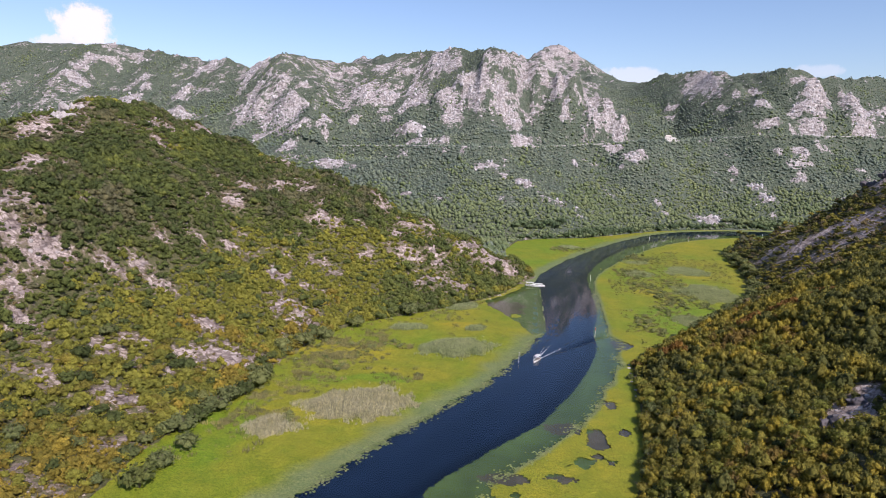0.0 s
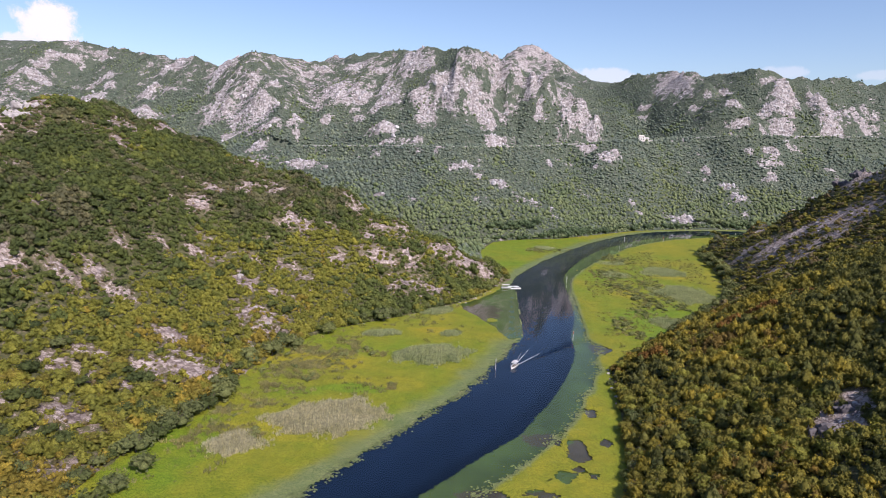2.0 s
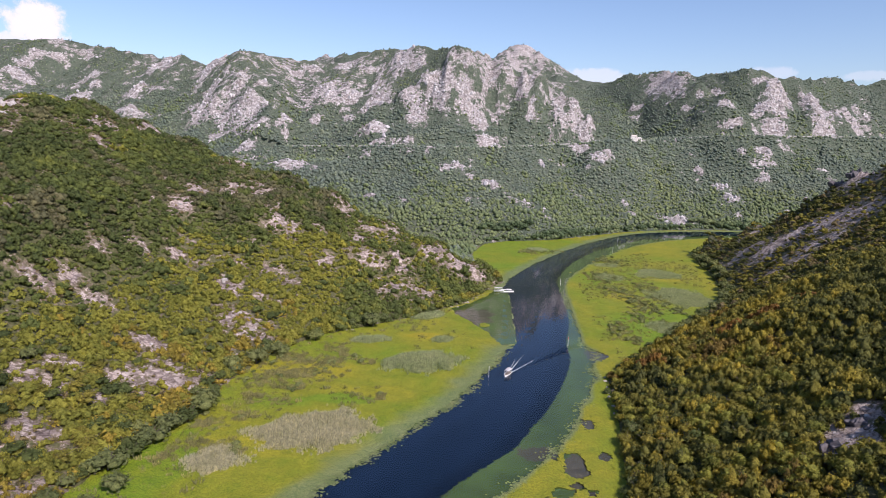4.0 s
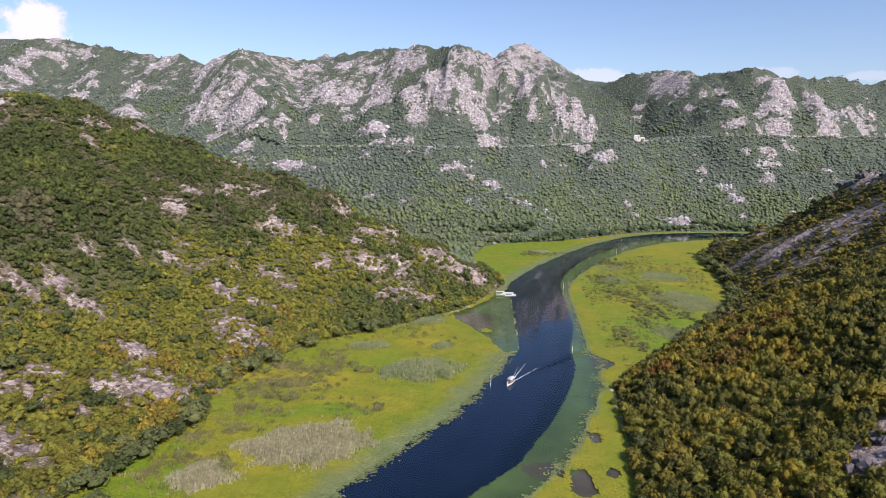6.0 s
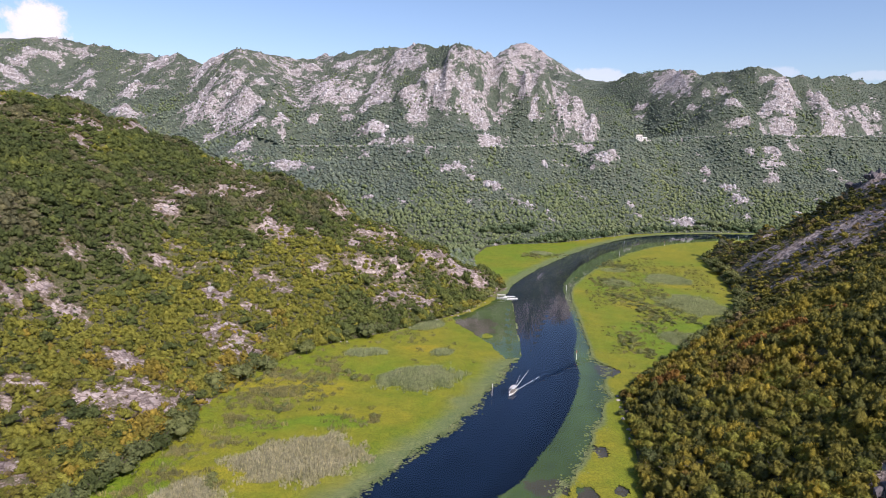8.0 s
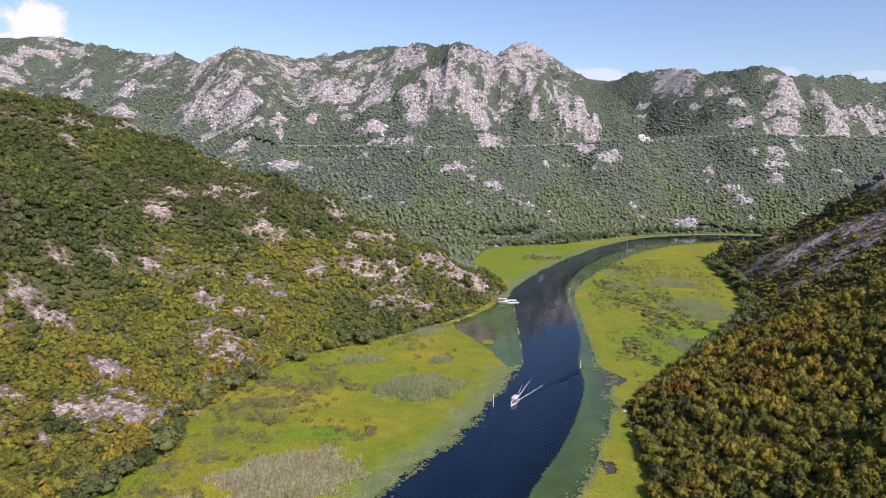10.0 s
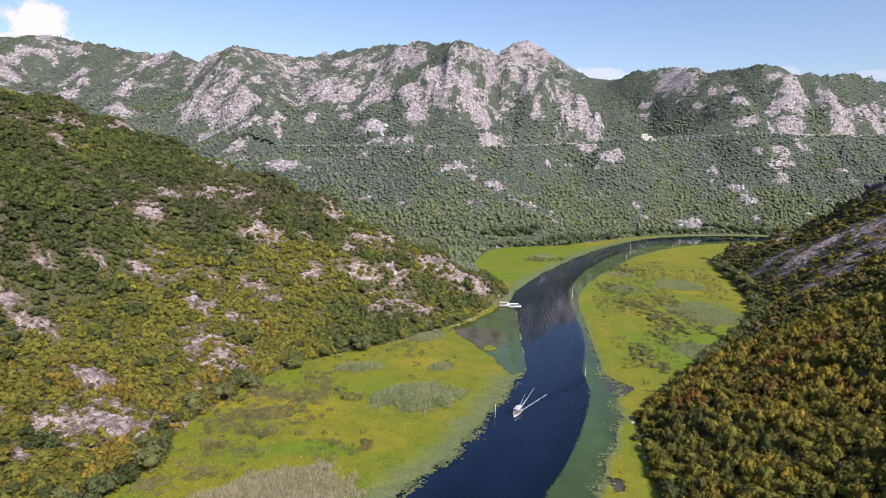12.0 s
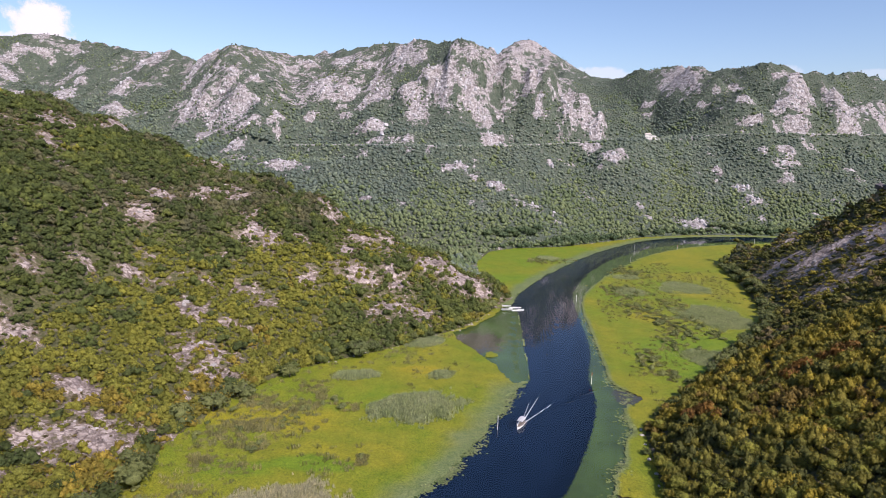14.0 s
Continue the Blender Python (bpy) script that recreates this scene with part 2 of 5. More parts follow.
SLABS = [(211, 498, 13, 9), (228, 496, 13, 8), (238, 481, 14, 9), (246, 466, 11, 8), (203, 527, 8, 8), (-20, 464, 9, 6), (-37, 460, 6, 5), (95, 184, 6, 8), (89, 180, 3.5, 5), (104, 192, 3.5, 6), (231, 809, 17, 9), (-124, 254, 6, 6), (-127, 325, 3, 3), (-112, 320, 4, 4)]
ROCKS_EAST = [(211, 498, 15, 11), (228, 496, 15, 10), (238, 481, 16, 9), (246, 466, 12, 9), (202, 529, 10, 10), (183, 440, 5, 8), (196, 434, 4, 6), (242, 454, 9, 8), (212, 449, 8, 7), (278, 532, 10, 12), (223, 574, 10, 6)]
ROCKS_LEFT = [(-770, 1031, 25, 11), (-800, 1090, 17, 9), (-792, 1119, 18, 6), (-751, 1159, 34, 16), (-764, 1125, 14, 5), (-702, 1154, 9, 17), (-681, 1091, 25, 15), (-689, 1065, 9, 14), (-651, 1054, 10, 10), (-668, 1022, 23, 11),
              (-565, 1022, 20, 23), (-520, 1021, 18, 11), (-528, 939, 20, 9), (-564, 1114, 22, 25), (-451, 1060, 25, 50), (-407, 957, 29, 35), (-435, 951, 14, 10), (-377, 909, 12, 13), (-392, 961, 31, 29), (-325, 910, 31, 29),
              (-372, 967, 14, 21), (-341, 978, 9, 10), (-306, 824, 15, 13)]
ROCKS_SADDLE = [(-312, 861, 17, 6), (-275, 883, 8, 16), (-280, 977, 21, 10), (-253, 942, 6, 12), (-330, 1084, 18, 7), (-296, 1102, 18, 6), (-247, 1020, 25, 29), (-231, 993, 17, 6), (-208, 1008, 28, 10), (-176, 1023, 21, 17),
                (-152, 1066, 26, 39), (-195, 1081, 11, 7), (-250, 1113, 12, 24), (-209, 960, 10, 8), (-166, 976, 22, 28), (-113, 937, 15, 14), (-154, 890, 15, 10), (-108, 912, 14, 9), (-148, 858, 7, 3), (-427, 1640, 18, 36),
                (-370, 876, 18, 15)]
ROCKS_PEAK = [(-112, 1039, 12, 15), (-42, 985, 20, 10), (-92, 970, 20, 19), (-34, 949, 18, 16), (-69, 945, 15, 12), (-99, 927, 14, 20), (-68, 922, 7, 10), (-27, 928, 17, 12), (-13, 919, 8, 11), (-41, 904, 5, 9),
              (13, 946, 8, 16), (5, 965, 7, 6), (12, 998, 24, 8), (-9, 1016, 16, 7), (48, 991, 12, 24), (58, 947, 8, 11), (43, 968, 8, 11), (76, 967, 12, 10), (95, 968, 15, 30), (99, 946, 13, 5),
              (125, 962, 11, 22), (137, 946, 10, 20), (139, 939, 13, 5), (50, 938, 6, 4)]
ROCKS_RIGHT = [(319, 1212, 28, 56), (352, 1224, 11, 22), (338, 1119, 5, 5), (369, 1121, 5, 10), (358, 1049, 9, 8), (257, 1202, 13, 6), (249, 1175, 9, 5), (419, 1108, 16, 7), (447, 1087, 18, 25), (458, 1082, 10, 5),
               (423, 1063, 17, 10), (444, 1050, 9, 5), (396, 1022, 9, 4), (364, 1020, 8, 3), (423, 1026, 15, 18), (385, 961, 11, 8), (373, 939, 10, 7), (358, 961, 6, 7), (498, 1109, 9, 7), (504, 1076, 13, 26),
               (531, 1083, 19, 16), (562, 1082, 19, 25), (602, 1112, 14, 23)]
ROCKS_SLOPE = [(506, 1041, 14, 14), (426, 987, 9, 8), (370, 916, 8, 4), (-42, 789, 15, 8), (2, 768, 12, 5), (46, 750, 15, 7), (65, 860, 3, 6), (-234, 785, 19, 13), (-76, 826, 6, 12), (231, 809, 17, 10),
               (150, 886, 14, 7), (120, 904, 11, 4), (315, 896, 11, 7), (318, 874, 10, 9), (167, 823, 4, 5), (-131, 713, 3, 4), (-25, 777, 5, 4), (292, 932, 3, 6), (131, 874, 6, 3), (0, 881, 13, 13),
               (-122, 852, 15, 6), (72, 1617, 49, 100), (-980, 1640, 90, 40)]
PATCHES = [(ROCKS_WEST + ROCKS_WEST_LOW + ROCKS_WEST_FAR + ROCKS_EAST, -50, 640), (ROCKS_LEFT + ROCKS_SADDLE + ROCKS_PEAK + ROCKS_RIGHT + ROCKS_SLOPE, 600, 1800)]


def stone_share(x, y):
    """How bare and stony the ground is, 0 to 1."""
    x, y = np.asarray(x, float), np.asarray(y, float)
    warp = np.where(y > 600, 15.0, 7.0)
    warp_x, warp_y = x + warp * (fractal(x, y, 20, 3, 5) - 0.5), y + warp * (fractal(x, y, 20, 3, 9) - 0.5)
    share = np.zeros_like(x)
    for patches, y0, y1 in PATCHES:
        k = np.nonzero((y > y0) & (y < y1))[0]
        near = np.zeros(len(k))
        wx, wy = warp_x[k], warp_y[k]
        for cx, cy, rx, ry in patches:
            if y0 < 0:
                # on the near hills the scrub below a patch overtops its foot
                cy, rx, ry = cy - 0.35 * ry, rx * (1.4 if rx < 8.5 else 1.1), ry * (1.7 if rx < 8.5 else 1.4)
            near = np.maximum(near, 1.4 - 0.70 * np.hypot((wx - cx) / rx, (wy - cy) / ry))
        share[k] = np.maximum(share[k], near)
    height = bare_cache(x, y)
    ribs = smooth(0.40, 0.66, ridged(x, y * 0.35, 24, 4, 57))
    far = np.minimum(share, 1.0) * (0.56 + 0.46 * ribs)
    # sparse outcrops high on the mountain, and single ones lower down
    bare_top = smooth(85, 150, height) * (smooth(200, 100, x) + 0.45 * smooth(100, 200, x)) * smooth(0.34, 0.60, fractal(x, y * 0.6, 55, 4, 33))
    far = np.maximum.reduce([far, (0.40 + 0.12 * smooth(-130, -60, x)) * bare_top * (0.5 + 0.8 * ribs), 0.55 * smooth(0.70, 0.78, fractal(x, y, 22, 4, 21))])
    near = np.minimum(share, 1.05) * (0.42 + 0.48 * smooth(0.40, 0.60, fractal(x, y, 6, 3, 59)))
    open_soil = np.where((x > 20) & (y < 430), 0.0, 0.62 * smooth(0.66, 0.76, fractal(x, y, 14, 4, 21)))
    full = np.where(y > 600, far, np.maximum(near, open_soil))
    for cx, cy, rx, ry in SLABS:
        full = np.maximum(full, 1.5 - np.hypot((warp_x - cx) / rx, (warp_y - cy) / ry))
    return np.clip(full, 0, 1)


def bare_cache(x, y):
    return bare_ground(x, y)[0]


# the road's line and height along the mountain
ROAD_AT = [(-260, 86), (-200, 88), (-90, 90), (15, 91), (80, 95), (143, 100), (217, 103), (290, 110), (370, 115), (550, 117), (700, 118)]


def road_point(x):
    """The place on the north slope at the road's height."""
    z = float(np.interp(x, *zip(*ROAD_AT)))
    ys = np.arange(700.0, 1150.0, 1.5)
    h = bare_ground(np.full(len(ys), float(x)), ys)[0]
    return x, float(ys[np.argmax(h > z)]), z


def evened(values):
    return np.convolve([values[0]] * 7 + list(values) + [values[-1]] * 7, np.ones(15) / 15, "valid")


road_line = [road_point(x) for x in range(-260, 701, 8)]
ROAD_PLAN = list(zip([p[0] for p in road_line], evened([p[1] for p in road_line])))


def ground_height(x, y, stone=None):
    """The full ground with gullies, ledges and roughness."""
    x, y = np.asarray(x, float), np.asarray(y, float)
    z, gap = bare_ground(x, y)
    stone = stone_share(x, y) if stone is None else stone
    rise = smooth(0, 30, gap)
    far = smooth(560, 760, y)
    z = z + rise * (6.0 * (fractal(x, y, 70, 3, 41) - 0.5) + 3.0 * (fractal(x, y, 18, 3, 43) - 0.5))
    z = z + rise * far * 26 * (ridged(x, y * 0.45, 95, 3, 47) - 0.62) * smooth(20, 110, z)
    crag = ridged(x, y * 0.7, 30, 4, 53)
    z = z + rise * stone * (far * (2.0 + 14 * (crag - 0.5)) + (1 - far) * 2.0 * (crag - 0.5))
    cliff = np.exp(-((x - 20) / 150) ** 2 - ((y - 965) / 55) ** 2) + 0.7 * np.exp(-((x + 380) / 70) ** 2 - ((y - 950) / 50) ** 2) + 0.6 * np.exp(-((x - 480) / 130) ** 2 - ((y - 1070) / 60) ** 2)
    z = z + cliff * far * 28 * (ridged(x, y * 0.35, 26, 4, 57) - 0.58)
    near = (y > 690) & (y < 1100) & (x > -300) & (x < 740)
    shelf = np.zeros_like(z)
    shelf[near] = smooth(24, 6, line_gap(x[near], y[near], ROAD_PLAN))
    return z + shelf * (np.interp(x, *zip(*ROAD_AT)) - z)


# ---------------------------------------------------------------- materials
def material(name, rough=0.9, spec=0.3):
    m = bpy.data.materials.new(name)
    m.use_nodes = True
    b = m.node_tree.nodes["Principled BSDF"]
    b.inputs["Roughness"].default_value = rough
    b.inputs["Specular IOR Level"].default_value = spec
    return m, m.node_tree, b


def node(tree, kind, **values):
    n = tree.nodes.new(kind)
    for key, value in values.items():
        n.inputs[key].default_value = value
    return n


def place_of(tree):
    return tree.nodes.new("ShaderNodeNewGeometry").outputs["Position"]


def noise_of(tree, scale, detail=4.0, rough=0.55, stretch=None, shift=0.0):
    """World-space noise; scale in cycles a metre."""
    n = node(tree, "ShaderNodeTexNoise", Scale=scale, Detail=detail, Roughness=rough)
    mp = node(tree, "ShaderNodeMapping")
    mp.inputs["Location"].default_value = (shift, shift * 0.7, 0)
    if stretch:
        mp.inputs["Scale"].default_value = stretch
    tree.links.new(place_of(tree), mp.inputs["Vector"])
    tree.links.new(mp.outputs["Vector"], n.inputs["Vector"])
    return n.outputs["Fac"]


def ramp(tree, fac, *stops):
    r = tree.nodes.new("ShaderNodeValToRGB")
    e = r.color_ramp.elements
    while len(e) < len(stops):
        e.new(0.5)
    for el, (at, col) in zip(e, stops):
        el.position, el.color = at, (*col, 1)
    tree.links.new(fac, r.inputs["Fac"])
    return r.outputs["Color"]


def blend(tree, fac, a, b, mode="MIX"):
    m = tree.nodes.new("ShaderNodeMix")
    m.data_type, m.blend_type = "RGBA", mode
    for sock, v in ((m.inputs[0], fac), (m.inputs[6], a), (m.inputs[7], b)):
        if isinstance(v, bpy.types.NodeSocket):
            tree.links.new(v, sock)
        elif isinstance(v, (tuple, list)):
            sock.default_value = (*v, 1)
        else:
            sock.default_value = v
    return m.outputs[2]


def relief(tree, bsdf, height, strength=0.5, distance=0.3):
    b = node(tree, "ShaderNodeBump", Strength=strength, Distance=distance)
    tree.links.new(height, b.inputs["Height"])
    tree.links.new(b.outputs["Normal"], bsdf.inputs["Normal"])


def attribute(tree, name):
    a = tree.nodes.new("ShaderNodeAttribute")
    a.attribute_name = name
    return a.outputs["Fac"]


def ground_material():
    m, t, b = material("hillside_ground", 0.95, 0.15)
    stone = ramp(t, noise_of(t, 0.22, 6, 0.65), (0.28, (0.17, 0.15, 0.145)), (0.42, (0.335, 0.305, 0.29)), (0.55, (0.50, 0.47, 0.46)), (0.75, (0.64, 0.615, 0.61)))
    streak = ramp(t, noise_of(t, 0.5, 5, 0.7, (1, 1, 0.25), 31), (0.35, (0.72, 0.70, 0.68)), (0.6, (1, 1, 1)))
    stone = blend(t, 0.6, stone, streak, "MULTIPLY")
    beds = ramp(t, noise_of(t, 0.16, 5, 0.7, (0.35, 0.35, 1.6), 57), (0.36, (0.50, 0.49, 0.52)), (0.50, (1, 1, 1)))
    stone = blend(t, 0.85, stone, beds, "MULTIPLY")
    cracks = t.nodes.new("ShaderNodeTexVoronoi")
    cracks.feature = "DISTANCE_TO_EDGE"
    cracks.inputs["Scale"].default_value = 0.28
    wob = node(t, "ShaderNodeTexNoise", Scale=0.5, Detail=4.0)
    t.links.new(place_of(t), wob.inputs["Vector"])
    shifted = node(t, "ShaderNodeVectorMath")
    shifted.operation = "MULTIPLY_ADD"
    t.links.new(wob.outputs["Color"], shifted.inputs[0])
    shifted.inputs[1].default_value = (4, 4, 4)
    t.links.new(place_of(t), shifted.inputs[2])
    t.links.new(shifted.outputs[0], cracks.inputs["Vector"])
    stone = blend(t, 1.0, stone, ramp(t, cracks.outputs["Distance"], (0.0, (0.45, 0.42, 0.41)), (0.14, (1, 1, 1))), "MULTIPLY")
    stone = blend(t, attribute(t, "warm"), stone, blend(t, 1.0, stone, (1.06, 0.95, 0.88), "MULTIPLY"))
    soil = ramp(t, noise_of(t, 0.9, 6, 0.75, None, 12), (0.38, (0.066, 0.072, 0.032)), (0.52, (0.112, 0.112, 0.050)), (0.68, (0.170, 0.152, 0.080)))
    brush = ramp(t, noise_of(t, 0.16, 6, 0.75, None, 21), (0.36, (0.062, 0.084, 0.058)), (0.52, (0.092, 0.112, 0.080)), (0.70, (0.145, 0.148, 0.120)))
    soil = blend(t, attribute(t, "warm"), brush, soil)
    # broken edges of the bare rock: coarse lumps on the mountain, finer ones on the hills
    coarse, close = noise_of(t, 0.07, 7, 0.74, (1, 1, 0.6), 5), noise_of(t, 0.38, 6, 0.72, None, 7)
    lumps = t.nodes.new("ShaderNodeMix")
    for sock, value in zip((lumps.inputs[0], lumps.inputs[2], lumps.inputs[3]), (attribute(t, "warm"), coarse, close)):
        t.links.new(value, sock)
    mixed = t.nodes.new("ShaderNodeMath")
    mixed.operation = "MULTIPLY_ADD"
    t.links.new(lumps.outputs[0], mixed.inputs[0])
    mixed.inputs[1].default_value = 3.0
    t.links.new(attribute(t, "stone"), mixed.inputs[2])
    edge = t.nodes.new("ShaderNodeMapRange")
    edge.interpolation_type = "SMOOTHSTEP"
    edge.inputs["From Min"].default_value, edge.inputs["From Max"].default_value = 1.96, 2.10
    t.links.new(mixed.outputs[0], edge.inputs["Value"])
    dry = t.nodes.new("ShaderNodeMapRange")
    dry.interpolation_type = "SMOOTHSTEP"
    dry.inputs["From Min"].default_value, dry.inputs["From Max"].default_value = 1.66, 1.90
    t.links.new(mixed.outputs[0], dry.inputs["Value"])
    grass = ramp(t, noise_of(t, 1.3, 5, 0.7, None, 27), (0.35, (0.13, 0.105, 0.07)), (0.65, (0.25, 0.205, 0.145)))
    near = t.nodes.new("ShaderNodeMath")
    near.operation = "MULTIPLY"
    t.links.new(dry.outputs["Result"], near.inputs[0])
    t.links.new(attribute(t, "warm"), near.inputs[1])
    soil = blend(t, near.outputs[0], soil, grass)
    t.links.new(blend(t, edge.outputs["Result"], soil, stone), b.inputs["Base Color"])
    fine, broad = noise_of(t, 0.6, 8, 0.7, None, 3), noise_of(t, 0.09, 6, 0.7, (1, 0.6, 0.5), 9)
    both = t.nodes.new("ShaderNodeMath")
    both.operation = "MULTIPLY_ADD"
    t.links.new(broad, both.inputs[0])
    both.inputs[1].default_value = 5.0
    t.links.new(fine, both.inputs[2])
    relief(t, b, both.outputs[0], 0.9, 1.3)
    return m


def leaf_material(name, dark, mid, light, patch=0.06, fine=2.2, glow=0.25, vary=1.0):
    """Foliage: tones that drift over the hillside, mottled by twigs and leaves."""
    m, t, b = material(name, 0.75, 0.12)
    tone = ramp(t, noise_of(t, patch, 4, 0.65), (0.32, dark), (0.5, mid), (0.68, light))
    info = t.nodes.new("ShaderNodeNewGeometry").outputs["Random Per Island"]
    each = ramp(t, info, (0.0, (0.84, 0.86, 0.87)), (0.55, (1, 1, 1)), (1.0, (1.15, 1.14, 1.06)))
    turn = t.nodes.new("ShaderNodeMath")
    turn.operation = "ADD"
    t.links.new(t.nodes.new("ShaderNodeObjectInfo").outputs["Random"], turn.inputs[0])
    t.links.new(attribute(t, "plant"), turn.inputs[1])
    part_of = t.nodes.new("ShaderNodeMath")
    part_of.operation = "FRACT"
    t.links.new(turn.outputs[0], part_of.inputs[0])
    own = ramp(t, part_of.outputs[0], (0.0, (0.70, 0.74, 0.72)), (0.35, (0.92, 0.95, 0.93)), (0.7, (1.04, 1.04, 1.0)), (1.0, (1.22, 1.20, 1.05)))
    own = blend(t, vary, (1, 1, 1), own)
    leafy = noise_of(t, fine, 5, 0.75, None, 4)
    mottle = ramp(t, leafy, (0.37, (0.58, 0.60, 0.62)), (0.51, (1, 1, 1)), (0.64, (1.40, 1.37, 1.26)))
    tone = blend(t, 1.0, blend(t, 1.0, blend(t, 1.0, tone, each, "MULTIPLY"), own, "MULTIPLY"), mottle, "MULTIPLY")
    t.links.new(tone, b.inputs["Base Color"])
    relief(t, b, leafy, 0.9, 0.6)
    tr = node(t, "ShaderNodeBsdfTranslucent")
    t.links.new(blend(t, 1.0, tone, (1.05, 1.05, 0.6), "MULTIPLY"), tr.inputs["Color"])
    mx = t.nodes.new("ShaderNodeMixShader")
    mx.inputs[0].default_value = glow
    t.links.new(b.outputs[0], mx.inputs[1])
    t.links.new(tr.outputs[0], mx.inputs[2])
    t.links.new(mx.outputs[0], t.nodes["Material Output"].inputs["Surface"])
    return m


def plain(name, dark, light, scale=1.5, rough=0.8, bump=0.3, metal=0.0, spec=0.3):
    m, t, b = material(name, rough, spec)
    b.inputs["Metallic"].default_value = metal
    t.links.new(ramp(t, noise_of(t, scale, 5, 0.65), (0.3, dark), (0.7, light)), b.inputs["Base Color"])
    relief(t, b, noise_of(t, scale * 4, 5, 0.6), bump, 0.05)
    return m


def lily_material():
    m, t, b = material("lily_mat", 0.6, 0.15)
    base = ramp(t, attribute(t, "tone"), (0.0, (0.185, 0.262, 0.022)), (0.25, (0.228, 0.258, 0.024)), (0.5, (0.272, 0.262, 0.028)), (0.8, (0.345, 0.300, 0.028)), (1.0, (0.375, 0.30, 0.028)))
    base = blend(t, attribute(t, "fringe"), base, (0.20, 0.235, 0.115))
    pads = t.nodes.new("ShaderNodeTexVoronoi")
    pads.inputs["Scale"].default_value = 2.9
    t.links.new(place_of(t), pads.inputs["Vector"])
    cell = ramp(t, pads.outputs["Distance"], (0.0, (1.12, 1.12, 1.1)), (0.45, (0.95, 0.97, 0.93)), (0.75, (0.52, 0.56, 0.48)))
    tint = ramp(t, noise_of(t, 1.1, 4, 0.7, None, 8), (0.35, (0.7, 0.78, 0.75)), (0.65, (1.15, 1.1, 1.05)))
    broad = ramp(t, noise_of(t, 0.13, 5, 0.7, None, 18), (0.36, (0.80, 0.86, 0.84)), (0.62, (1.08, 1.05, 1.06)))
    base = blend(t, 1.0, base, broad, "MULTIPLY")
    t.links.new(blend(t, 1.0, blend(t, 1.0, base, cell, "MULTIPLY"), tint, "MULTIPLY"), b.inputs["Base Color"])
    relief(t, b, noise_of(t, 1.6, 6, 0.7, None, 2), 0.8, 0.4)
    return m


def water_material():
    m, t, b = material("river_water", 0.03, 0.5)
    b.inputs["Base Color"].default_value = (0.92, 0.97, 0.95, 1)
    b.inputs["Transmission Weight"].default_value = 1.0
    b.inputs["IOR"].default_value = 1.33
    relief(t, b, noise_of(t, 0.9, 4, 0.6, (1, 0.6, 1)), 0.10, 0.12)
    return m


GROUND = ground_material()
LILY = lily_material()
WATER = water_material()
BED = plain("river_bed", (0.002, 0.006, 0.016), (0.004, 0.010, 0.026), 0.1, 1.0, 0.1, 0.0, 0.0)
WEED = plain("water_weed", (0.026, 0.042, 0.014), (0.055, 0.092, 0.028), 0.06, 1.0, 0.5, 0.0, 0.0)
MUD = plain("brown_mud", (0.034, 0.034, 0.024), (0.062, 0.056, 0.042), 0.15, 1.0, 0.5, 0.0, 0.0)
LEAF_OLIVE = leaf_material("olive_leaves", (0.195, 0.198, 0.044), (0.235, 0.230, 0.046), (0.28, 0.260, 0.048))
LEAF_GREEN = leaf_material("green_leaves", (0.102, 0.126, 0.043), (0.128, 0.153, 0.046), (0.165, 0.18, 0.048))
LEAF_DULL = leaf_material("dull_grey_green_leaves", (0.118, 0.116, 0.068), (0.15, 0.144, 0.08), (0.186, 0.17, 0.092))
LEAF_DARK = leaf_material("dark_leaves", (0.078, 0.100, 0.038), (0.098, 0.120, 0.042), (0.125, 0.142, 0.046))
LEAF_BROWN = leaf_material("brown_twigs", (0.14, 0.112, 0.06), (0.19, 0.15, 0.08), (0.23, 0.178, 0.09))
LEAF_GREY = leaf_material("willow_leaves", (0.130, 0.150, 0.062), (0.168, 0.188, 0.075), (0.21, 0.222, 0.09))
LEAF_OCHRE = leaf_material("ochre_leaves", (0.245, 0.20, 0.045), (0.295, 0.228, 0.045), (0.335, 0.245, 0.05))
LEAF_RUST = leaf_material("rust_leaves", (0.20, 0.10, 0.035), (0.25, 0.13, 0.04), (0.28, 0.165, 0.045))
# aerial haze is put into the far leaf colours, greyer and bluer
LEAF_FAR = leaf_material("hazed_green_leaves", (0.143, 0.178, 0.140), (0.168, 0.204, 0.154), (0.200, 0.230, 0.167), 0.015, 0.5, 0.25, 0.5)
LEAF_FAR_DARK = leaf_material("hazed_dark_leaves", (0.126, 0.158, 0.140), (0.150, 0.184, 0.152), (0.180, 0.210, 0.164), 0.015, 0.5, 0.25, 0.5)
LEAF_FAR_LIGHT = leaf_material("hazed_pale_leaves", (0.140, 0.184, 0.096), (0.166, 0.206, 0.104), (0.196, 0.226, 0.112), 0.015, 0.5, 0.25, 0.5)
# far bank trees: haze and some shading put into the leaf colour
LEAF_FAR_BANK = leaf_material("hazed_bank_leaves", (0.080, 0.120, 0.066), (0.104, 0.145, 0.076), (0.135, 0.17, 0.088), 0.015, 0.5, 0.25, 0.5)
SEDGE = leaf_material("sedge_blades", (0.225, 0.22, 0.10), (0.28, 0.268, 0.125), (0.34, 0.318, 0.16), 0.1, 0.8, 0.4)
LEAF_SEDGE = leaf_material("marsh_tuft_blades", (0.25, 0.232, 0.105), (0.31, 0.284, 0.132), (0.37, 0.335, 0.165), 0.1, 2.2, 0.3)
